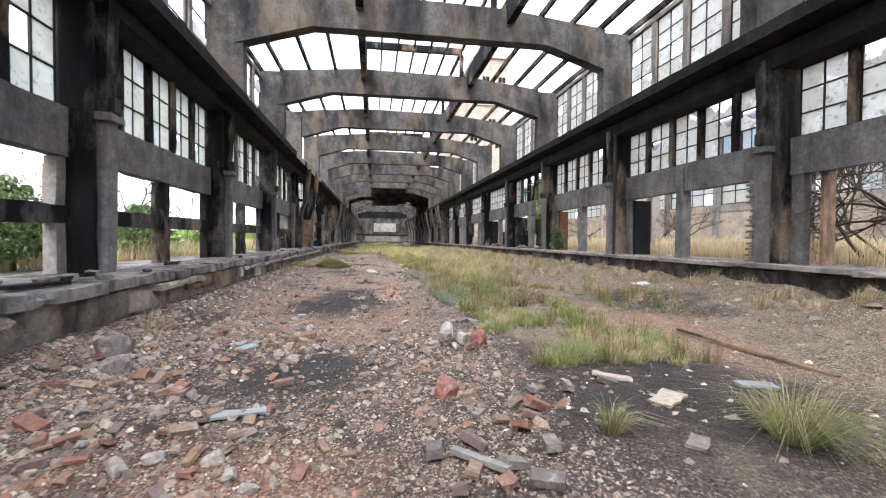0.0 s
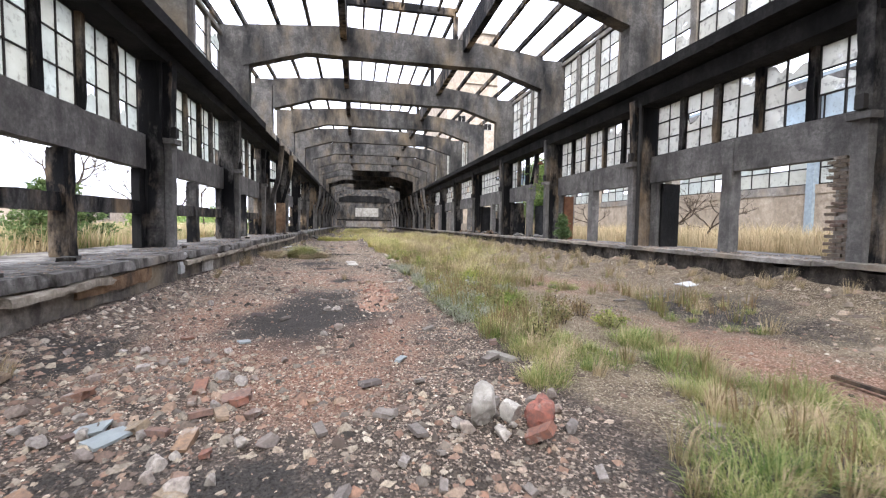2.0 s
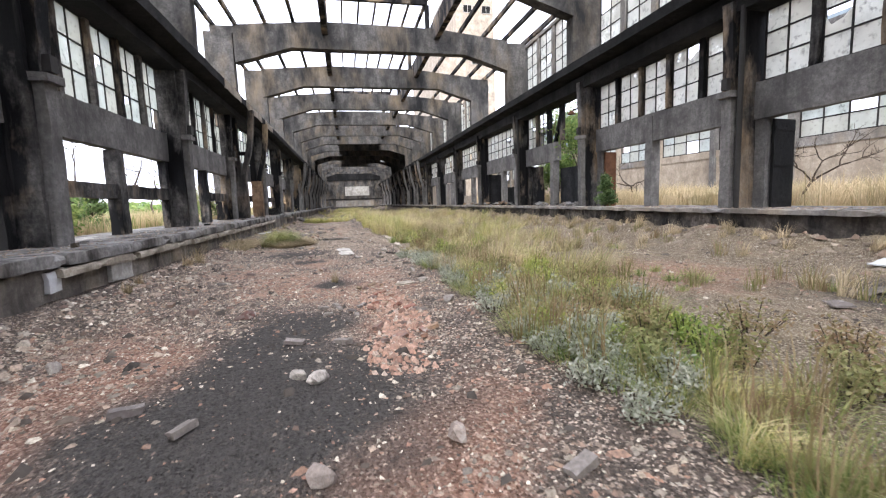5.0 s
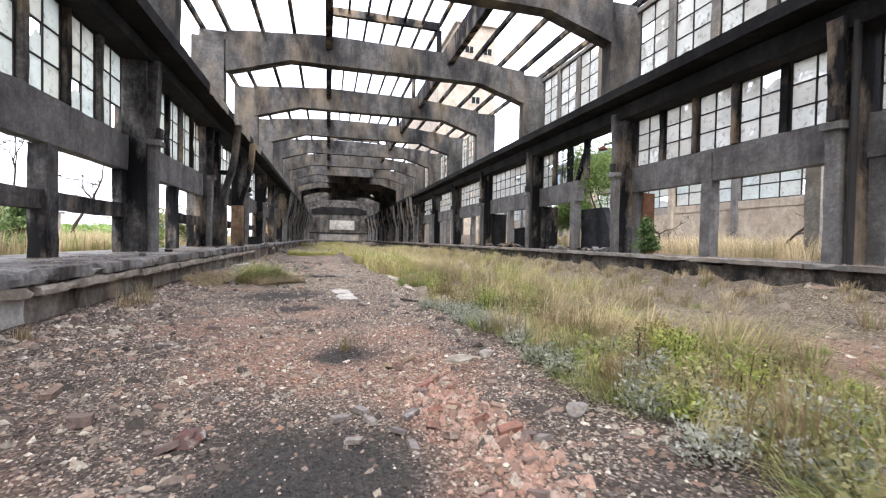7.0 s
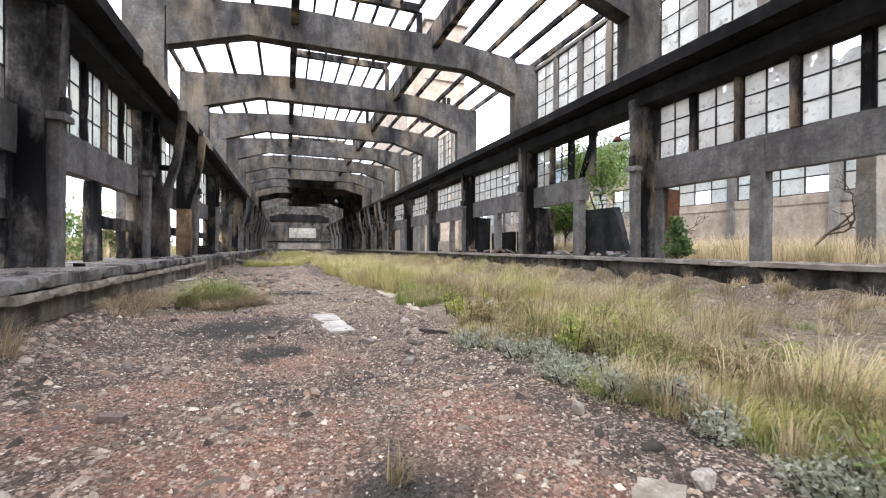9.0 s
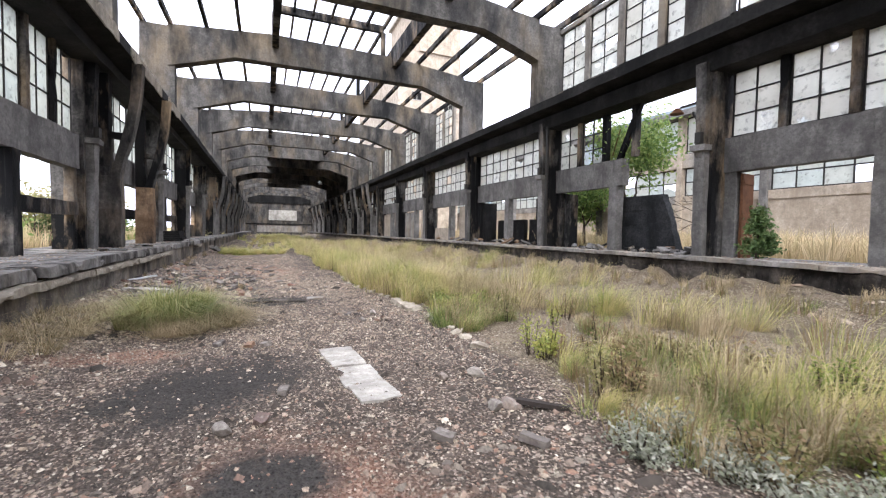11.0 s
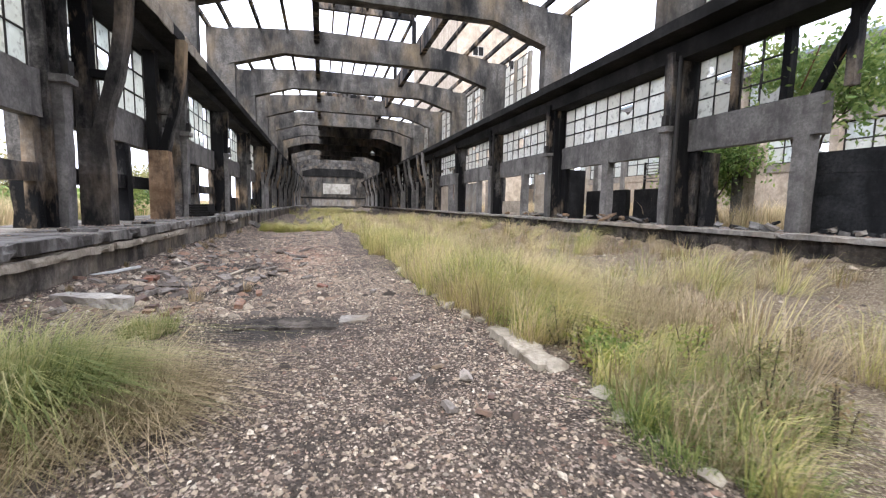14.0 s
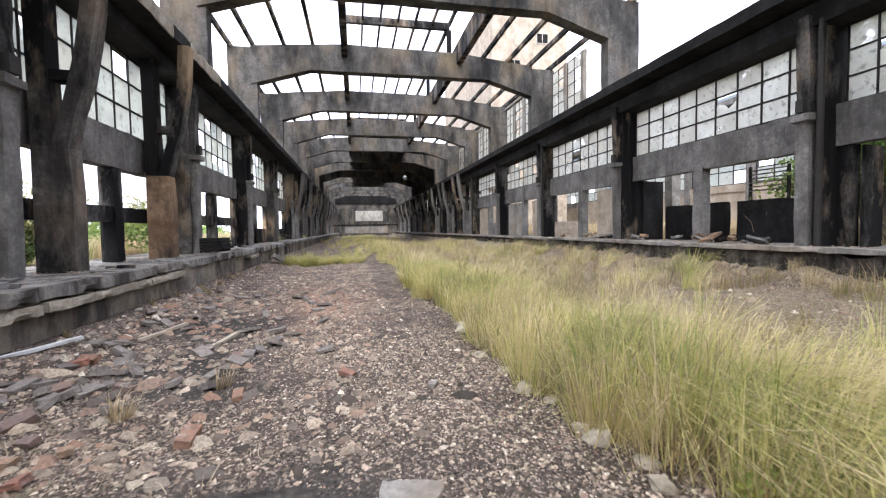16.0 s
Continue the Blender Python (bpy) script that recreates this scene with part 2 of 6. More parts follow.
def extrude_y(pts, y0, y1, seg=1.2, amp=0.0):
    """A bar along y with the cross-section pts in x and z, counter-clockwise as seen from -y."""
    bm = bmesh.new()
    n = max(1, round((y1 - y0) / seg))
    rings = []
    for j in range(n + 1):
        y = y0 + (y1 - y0) * j / n
        ring = []
        for x, z in pts:
            p = Vector((x, y, z))
            if amp:
                p += noise.noise_vector(p * 1.3) * amp
            ring.append(bm.verts.new(p))
        rings.append(ring)
    m = len(pts)
    bm.faces.new(rings[0])
    bm.faces.new(list(reversed(rings[-1])))
    for a, b in zip(rings, rings[1:]):
        for i in range(m):
            k = (i + 1) % m
            bm.faces.new((a[k], a[i], b[i], b[k]))
    return bm


def extrude_x(pts, x0, x1):
    """A bar along x with the cross-section pts in y and z."""
    bm = bmesh.new()
    a = [bm.verts.new((x0, y, z)) for y, z in pts]
    b = [bm.verts.new((x1, y, z)) for y, z in pts]
    bm.faces.new(list(reversed(a)))
    bm.faces.new(b)
    for i in range(len(pts)):
        k = (i + 1) % len(pts)
        bm.faces.new((a[i], a[k], b[k], b[i]))
    return bm


def bar(bm, a, b, w, h=None, up=(0, 0, 1)):
    """A square bar from a to b."""
    a, b = Vector(a), Vector(b)
    h = h or w
    d = (b - a).normalized()
    s = d.cross(Vector(up))
    s = s.normalized() if s.length > 1e-4 else Vector((1, 0, 0))
    u = s.cross(d)
    ring = []
    for p in (a, b):
        ring.append([bm.verts.new(p + s * (w / 2 * i) + u * (h / 2 * j)) for i, j in ((-1, -1), (1, -1), (1, 1), (-1, 1))])
    bm.faces.new(ring[0])
    bm.faces.new(list(reversed(ring[1])))
    for i in range(4):
        k = (i + 1) % 4
        bm.faces.new((ring[0][k], ring[0][i], ring[1][i], ring[1][k]))
    return bm


# ---- plan of the hall: it runs along y ----
PITCH, Y_A = 6.5, 16.9
BAYS = range(-4, 16)
Y_END, Y_BACK = 121.0, -9.3
XL, XR = -3.67, 10.84
TOP_L, TOP_R = 0.77, 0.88
EDGE_L, EDGE_R = -2.15, 9.9


def beam_y(k):
    return Y_A + PITCH * k


def ground_z(x, y):
    """The height of the ground: the sunken track bed between the platforms, with rubble along their walls, and the land outside."""
    if x < -3.0:
        return 0.70 + 0.10 * noise.noise(Vector((x * 0.2, y * 0.2, 1)))
    if x > 10.6:
        return 0.80 + 0.10 * noise.noise(Vector((x * 0.2, y * 0.2, 4)))
    z = 0.05 * noise.noise(Vector((x * 0.45, y * 0.45, 0))) + 0.022 * noise.noise(Vector((x * 2.1, y * 2.1, 3))) + 0.012 * noise.noise(Vector((x * 6.3, y * 6.3, 7)))
    z += 0.16 * max(0.0, min(1.0, (-0.9 - x) / 1.2)) ** 1.5 + 0.42 * max(0.0, min(1.0, (x - 8.0) / 1.9)) ** 1.6 * (1 + 0.7 * noise.noise(Vector((x * 1.2, y * 1.2, 12))))
    z += 0.07 * math.exp(-((x - 3.6) / 1.1) ** 2)
    return z


DARK = ((0.85, 11.3, 0.95, 1.9), (0.5, 6.5, 0.95, 0.9), (0.25, 20.4, 0.9, 0.85), (0.78, 12.9, 0.62, 1.1), (-0.2, 27.4, 0.7, 0.8), (4.3, 5.4, 1.5, 1.6), (0.6, 24.9, 1.0, 0.35), (7.6, 11.0, 1.2, 2.2), (1.3, 15.6, 0.3, 0.35), (0.7, 18.6, 0.4, 0.4), (-0.5, 29.5, 0.9, 1.2), (-1.4, 9.6, 0.5, 0.8))
RED = ((0.3, 16.2, 0.9, 1.0), (1.85, 14.3, 0.45, 1.8), (-0.4, 17.4, 0.6, 0.6), (1.8, 16.3, 0.5, 0.6), (0.3, 9.4, 1.1, 0.7), (0.9, 15.3, 1.3, 0.6), (6.0, 8.2, 1.0, 2.6), (-0.9, 21.6, 0.7, 0.35), (0.6, 31.0, 1.0, 2.5), (0.4, 4.2, 1.4, 0.8), (6.5, 14.5, 1.4, 1.6), (2.2, 5.7, 0.25, 0.2), (-0.6, 11.8, 0.7, 2.2), (1.9, 10.0, 0.6, 1.6), (1.2, 8.6, 0.9, 0.9), (0.9, 18.4, 0.8, 0.8))


def grass_edge(y):
    """Where the strip of grass beside the trodden way begins."""
    bend = 0.32 * max(0.0, min(1.0, (16.5 - y) / 2.5))
    return 2.88 + bend + 0.09 * math.sin(y * 0.9) + (0.15 if y < 7.5 else 0.0) - 0.22 * max(0.0, min(1.0, (y - 24.5) / 3))


def patches(x, y):
    def inside(rows):
        return max(math.exp(-0.7 * (((x - a) / c) ** 2 + ((y - b) / d) ** 2) ** 1.5) for a, b, c, d in rows)
    warp = noise.noise_vector(Vector((x * 0.9, y * 0.9, 40))) * 0.55 + noise.noise_vector(Vector((x * 2.6, y * 2.6, 50))) * 0.22
    soil = 1.0 if x < -3 or x > 10.5 else max(0.0, min(1.0, (x - grass_edge(y) + 0.1) / 0.5))
    x, y = x + warp.x, y + warp.y
    return 0.62 * inside(RED), 0.9 * inside(DARK), soil


def spans(*rows):
    out = [rows[0][0]]
    for a, b, step in rows:
        n = max(1, round((b - a) / step))
        out += [a + (b - a) * i / n for i in range(1, n + 1)]
    return out


def build_ground():
    xs = [-900, -400, -200, -110, -70] + spans((-50, -10, 4), (-10, -3.05, 1.0), (-3.05, -2.2, 0.42), (-2.2, 6, 0.09), (6, 9.95, 0.16), (9.95, 10.7, 0.35), (10.7, 20, 1.2), (20, 60, 5)) + [90, 150, 300, 900]
    ys = [-900, -300, -100, -40] + spans((-20, 2, 0.8), (2, 34, 0.09), (34, 60, 0.25), (60, 124, 1.0)) + [150, 200, 300, 500, 900]
    verts = [(x, y, ground_z(x, y)) for y in ys for x in xs]
    n = len(xs)
    faces = [(j * n + i, j * n + i + 1, (j + 1) * n + i + 1, (j + 1) * n + i) for j in range(len(ys) - 1) for i in range(n - 1)]
    me = bpy.data.meshes.new("ground")
    me.from_pydata(verts, [], faces)
    me.materials.append(M_GROUND)
    att = me.color_attributes.new("patch", "FLOAT_COLOR", "POINT")
    cols = []
    for x, y, z in verts:
        cols += (*patches(x, y), 1.0) if -3 < x < 12 and 0 < y < 60 else (0.0, 0.0, 1.0 if x < -3 or x > 10.5 else 0.4, 1.0)
    att.data.foreach_set("color", cols)
    me.polygons.foreach_set("use_smooth", [True] * len(me.polygons))
    tagged(new("ground", me), "black cinder and red brick dust over trodden earth", "ground", kind="structure")


build_ground()


# ---- platforms ----
def build_platforms():
    left = thing("platform_left", "cracked grey concrete loading platform with a broken edge", "platform", kind="structure")
    part("platform_wall", block(-4.9, EDGE_L - 0.07, 46, Y_END, -0.1, TOP_L - 0.17, 0.8, 0.02), M_PLAT, left, "stained rendered platform wall")
    part("platform_wall", block(-3.2, EDGE_L - 0.09, Y_BACK, 46, -0.1, TOP_L - 0.17, 0.13, 0.055), M_PLAT, left, "stained rendered platform wall")
    part("platform_fill", block(-4.9, -3.203, Y_BACK, 46, -0.1, TOP_L - 0.17, 1.5, 0.0), M_PLAT, left)
    part("platform_bed", block(-4.9, EDGE_L - 0.55, Y_BACK, Y_END, TOP_L - 0.165, TOP_L - 0.02, 1.2, 0.008), M_COPE, left)
    y, r = Y_BACK, random.Random(4)
    while y < 40:
        ln = r.uniform(1.2, 3.0)
        if r.random() < 0.82:
            bm = box(bmesh.new(), -0.2, 0.0, -ln / 2, ln / 2 - 0.03, -0.11, 0.0, 0.07, 0.03, 0.12)
            ob = part("ledge_course", bm, M_LEDGE, left, "broken tan mortar ledge")
            ob.matrix_basis = pose(EDGE_L + 0.03 + r.uniform(-0.03, 0.03), y + ln / 2, TOP_L - 0.19, 0, r.uniform(-3, 3), 0)
        y += ln
    y = Y_BACK
    while y < 70:
        ln = r.uniform(2.0, 4.5)
        dx, dz, tip = r.uniform(-0.03, 0.03), r.uniform(-0.015, 0.012), r.uniform(-0.6, 0.6)
        if y > 16:
            dx, tip = r.uniform(-0.08, 0.02), r.uniform(-1.0, 1.0)
        bm = box(bmesh.new(), -0.56, 0.0, -ln / 2 + 0.012, ln / 2 - 0.012, -0.16, 0.0, 0.1, 0.016, 0.16 if y > 13 else 0.1)
        ob = part("coping_slab", bm, M_COPE, left)
        ob.matrix_basis = pose(EDGE_L + dx, y + ln / 2, TOP_L + dz, tip * 0.4, tip, tip * 0.4)
        y += ln
    part("coping", block(EDGE_L - 0.55, EDGE_L, y, Y_END, TOP_L - 0.16, TOP_L, 0.6, 0.015, 0.05), M_COPE, left)
    for y0, y1, z0, z1, mt in ((14.75, 15.0, 0.30, 0.58, M_WHITE), (9.2, 9.9, 0.22, 0.52, M_LEDGE), (11.2, 13.4, 0.34, 0.58, M_OCHRE), (16.2, 16.9, 0.18, 0.5, M_PALE)):
        part("render_patch", block(EDGE_L - 0.12, EDGE_L - 0.03, y0, y1, z0, z1, 0.09, 0.03, 0.05), mt, left, "patch of old render")
    right = thing("platform_right", "long concrete loading platform with a pale worn edge", "platform", kind="structure")
    part("platform_wall", block(EDGE_R + 0.16, 12.2, 46, Y_END, -0.1, TOP_R - 0.20, 0.7, 0.05), M_SOOT, right, "crumbling sooty platform wall")
    part("platform_wall", block(EDGE_R + 0.14, 10.9, Y_BACK, 46, -0.1, TOP_R - 0.12, 0.11, 0.11), M_RUBWALL, right, "crumbling sooty platform wall")
    part("platform_fill", block(10.903, 12.2, Y_BACK, 46, -0.1, TOP_R - 0.20, 1.5, 0.0), M_SOOT, right)
    part("platform_bed", block(EDGE_R + 0.5, 12.2, Y_BACK, Y_END, TOP_R - 0.105, TOP_R - 0.02, 1.2, 0.008), M_COPE, right)
    y = Y_BACK
    while y < 70:
        ln = r.uniform(2.0, 4.0)
        bm = box(bmesh.new(), 0.0, 0.5, -ln / 2 + 0.01, ln / 2 - 0.01, -0.10, 0.0, 0.12, 0.014, 0.10)
        ob = part("coping_slab", bm, M_CONC, right, "pale worn coping slab")
        ob.matrix_basis = pose(EDGE_R + r.uniform(-0.03, 0.03), y + ln / 2, TOP_R + r.uniform(-0.012, 0.012), 0, r.uniform(-0.6, 0.6), 0)
        y += ln
    part("coping", block(EDGE_R, EDGE_R + 0.5, y, Y_END, TOP_R - 0.18, TOP_R, 0.6, 0.015, 0.05), M_COPE, right)


build_platforms()


# ---- pillars ----
# where a pillar begins and ends along the hall, from its roof beam
PIL = {-1: (-0.12, 0.32), 1: (0.0, 0.40)}


def build_pillar(side, k):
    """side -1: the wall at XL, +1: the wall at XR. The pillar stands in the wall and carries the crane girder and a roof beam."""
    y0, y1 = beam_y(k) + PIL[side][0], beam_y(k) + PIL[side][1]
    xw, base = (XL, TOP_L - 0.02) if side < 0 else (XR, TOP_R - 0.02)
    s = -side
    if side < 0 and k == 2:
        xw -= 0.28
    at = (xw, (y0 + y1) / 2, base)
    p = thing("concrete_pillar", "soot-blackened concrete pillar with a corbel, standing on the platform", "pillar", at, "pillars along the hall")
    lo, hi = sorted((xw + s * 0.38, xw - s * 0.30))
    part("shaft", rel(block(lo, hi, y0, y1, base, 5.5, 0.3, 0.012, 0.05), at), M_SOOT, p)
    # the front strip, thicker above the corbel and leaning in under the girder
    ya, yb = y0 + 0.10, y1 - 0.03
    for z0, z1, d0, d1, mt, nm in ((base, 3.42, 0.52, 0.56, M_SILL, "front_strip"), (3.56, 5.5, 0.52, 0.60, M_SOOT, "upper_strip")):
        bm = bmesh.new()
        n = 9
        rows = []
        for i in range(n + 1):
            z, d = z0 + (z1 - z0) * i / n, d0 + (d1 - d0) * i / n
            row = []
            for x, y in ((xw + s * 0.36, ya), (xw + s * d, ya), (xw + s * d, yb), (xw + s * 0.36, yb)):
                q = Vector((x, y, z))
                row.append(bm.verts.new(q + noise.noise_vector(q * 3.1) * 0.022))
            rows.append(row)
        for a, c in zip(rows, rows[1:]):
            for i in range(4):
                j = (i + 1) % 4
                bm.faces.new((a[i], a[j], c[j], c[i]))
        bm.faces.new(rows[0])
        bm.faces.new(rows[-1])
        bmesh.ops.recalc_face_normals(bm, faces=bm.faces)
        part(nm, rel(bm, at), mt, p, "paler worn concrete front" if mt is M_SILL else "")
    lo, hi = sorted((xw + s * 0.3, xw + s * 0.66))
    part("corbel", rel(block(lo, hi, y0 + 0.03, y1 + 0.02, 3.42, 3.56, 0.15, 0.01, 0.03), at), M_SILL, p)
    part("rail_bracket", rel(block(*sorted((xw + s * 0.50, xw + s * 0.64)), ya + 0.06, yb - 0.06, 3.60, 3.86, 0.1, 0.01), at), M_STEEL, p, "black rusted bracket")
    if side > 0 and k % 2 == 0:
        bm = bmesh.new()
        bmesh.ops.create_cone(bm, segments=12, radius1=0.06, radius2=0.06, depth=4.5, cap_ends=True)
        bmesh.ops.translate(bm, verts=bm.verts, vec=(xw + s * 0.46, y0 - 0.05, base + 2.25))
        part("drain_pipe", rel(bm, at), M_STEEL, p, "black cast-iron drain pipe")
    # the upper column above the girder
    part("upper_column", rel(block(*sorted((xw + s * 0.96, xw - s * 0.22)), beam_y(k), beam_y(k) + 0.45, 6.14, 9.0, 0.4, 0.01, 0.04), at), M_BEAM, p)


for k in BAYS:
    build_pillar(-1, k)
    build_pillar(1, k)


# ---- crane girders ----
SILL_T = {-1: 5.45, 1: 5.28}


def build_girders():
    for side, xw, name in ((-1, XL, "crane_girder_left"), (1, XR, "crane_girder_right")):
        s = -side
        g = thing(name, "charred concrete crane girder running along the hall", "girder", kind="structure")
        low = SILL_T[side]
        web = [(xw - s * 0.28, low), (xw + s * 0.50, low), (xw + s * 0.50, 5.72), (xw - s * 0.28, 5.72)]
        flange = [(xw - s * 0.28, 5.724), (xw + s * 0.98, 5.84), (xw + s * 0.98, 6.13), (xw - s * 0.28, 6.13)]
        for nm, pts, mt in (("web", web, M_BLACK), ("flange", flange, M_BLACK)):
            bm = extrude_y(pts if s > 0 else pts[::-1], Y_BACK, Y_END, 0.5, 0.02)
            bmesh.ops.recalc_face_normals(bm, faces=bm.faces)
            part(nm, bm, mt, g)
        if side < 0:
            for y0, y1 in ((26.6, 29.2), (30.2, 33.9), (35.0, 37.4)):
                part("bare_face", block(xw + 0.97, xw + 1.005, y0, y1, 5.80, 6.14, 0.22, 0.02, 0.08), M_LEDGE, g, "bare brown concrete where the face has spalled")


build_girders()


# ---- roof beams ----
def build_beam(k):
    y0 = beam_y(k)
    at = (3.55, y0, 9.0)
    b = thing("roof_beam", "arched grey concrete roof beam with soot stains", "roof beam", at, "roof beams across the hall")
    lower = [(-2.93, 7.70), (-0.52, 8.42), (7.63, 8.43), (9.90, 7.72)]
    upper = [(XR + 0.22, 9.05), (6.2, 9.56), (0.9, 9.62), (XL - 0.22, 9.24)]
    bm = bmesh.new()
    n = 28
    rings = []

    def at_x(pts, x):
        for (xa, za), (xb, zb) in zip(pts, pts[1:]):
            if min(xa, xb) - 1e-6 <= x <= max(xa, xb) + 1e-6:
                return za + (zb - za) * (x - xa) / (xb - xa)
        return pts[0][1] if abs(x - pts[0][0]) < abs(x - pts[-1][0]) else pts[-1][1]

    xs = sorted(set([lower[0][0], lower[1][0], lower[2][0], lower[3][0]] + [-2.93 + 12.83 * i / n for i in range(n + 1)]))
    for x in xs:
        lo, hi = at_x(lower, x), at_x(upper, x)
        ring = []
        for y, z in ((y0 - 0.05, lo), (y0 - 0.05, (lo + hi) / 2), (y0 - 0.05, hi), (y0 + 0.45, hi), (y0 + 0.45, lo)):
            q = Vector((x, y, z))
            ring.append(bm.verts.new(q + noise.noise_vector(q * 1.5) * 0.018))
        rings.append(ring)
    for a, c in zip(rings, rings[1:]):
        for i in range(5):
            j = (i + 1) % 5
            bm.faces.new((a[i], c[i], c[j], a[j]))
    bm.faces.new(rings[0])
    bm.faces.new(list(reversed(rings[-1])))
    bmesh.ops.recalc_face_normals(bm, faces=bm.faces)
    part("beam", rel(bm, at), M_BEAM, b)
    for xa, xb, z in ((XL - 0.22, -2.93, 9.24), (9.90, XR + 0.22, 9.05)):
        part("beam_end", rel(block(xa, xb, y0 + 0.004, y0 + 0.446, 9.0 - 0.05, z + 0.02, 0.4, 0.006), at), M_BEAM, b)


for k in BAYS:
    build_beam(k)


# ---- side walls ----
wall_l = thing("wall_left", "burnt concrete frame wall with open bays and steel windows", "wall", kind="structure")
wall_r = thing("wall_right", "burnt concrete frame wall with open bays and steel windows", "wall", kind="structure")
pane_cache = {}
win_no = [0]


def pane_mesh(w, h, material, cut=0):
    key = (round(w, 3), round(h, 3), material.name, cut)
    if key not in pane_cache:
        bm = bmesh.new()
        if cut == 0:
            box(bm, -0.003, 0.003, 0, w, 0, h)
        else:
            r = random.Random(cut)
            pts = [(0, 0), (w, 0), (w, h * r.uniform(0.3, 0.9)), (w * r.uniform(0.5, 0.8), h * r.uniform(0.2, 0.55)), (w * r.uniform(0.25, 0.45), h * r.uniform(0.5, 1.0)), (0, h * r.uniform(0.4, 1.0))]
            if cut % 2:
                pts = [(w - a, b) for a, b in reversed(pts)]
            bm = extrude_x(pts, -0.003, 0.003)
        me = mesh_of(bm, "pane")
        me.materials.append(material)
        pane_cache[key] = me
    return pane_cache[key]


def window(x, y0, y1, z0, z1, cols, rows, glass, r, gone=0.06, broken=0.08, bar_w=0.035, single=True, label="", empty_rows=()):
    """A steel window in a plane of constant x with its glazing bars and panes."""
    win_no[0] += 1
    at = (x, y0, z0)
    w = thing("window_%d" % win_no[0], label or "black steel factory window with dirty frosted panes, some broken", "window", at, kind="structure")
    bm = bmesh.new()
    cw, rh = (y1 - y0) / cols, (z1 - z0) / rows
    t = bar_w / 2
    for i in range(cols + 1):
        yy = min(max(i * cw, t), y1 - y0 - t)
        box(bm, -0.022, 0.022, yy - t, yy + t, 0, z1 - z0)
    for j in range(rows + 1):
        zz = min(max(j * rh, t), z1 - z0 - t)
        box(bm, -0.018, 0.018, 0.002, y1 - y0 - 0.002, zz - t, zz + t)
    part("window_frame", bm, M_STEEL, w)
    rest = bmesh.new()
    for i in range(cols):
        for j in range(rows):
            q = r.random()
            if q < gone or j in empty_rows:
                continue
            cut = r.randint(1, 9) if q < gone + broken else 0
            me = pane_mesh(cw - bar_w - 0.002, rh - bar_w - 0.002, glass, cut)
            if single:
                ob = new("pane", me)
                ob.parent = w
                ob.location = (0, i * cw + t + 0.001, j * rh + t + 0.001)
                ob.visible_shadow = False
            else:
                m0 = len(rest.verts)
                rest.from_mesh(me)
                rest.verts.ensure_lookup_table()
                bmesh.ops.translate(rest, verts=rest.verts[m0:], vec=(0, i * cw + t + 0.001, j * rh + t + 0.001))
    if not single:
        ob = part("panes", rest, glass, w)
        ob.visible_shadow = False
    else:
        rest.free()
    return w


SILL_Z = {-1: (2.75, 3.60), 1: (2.90, 3.74)}


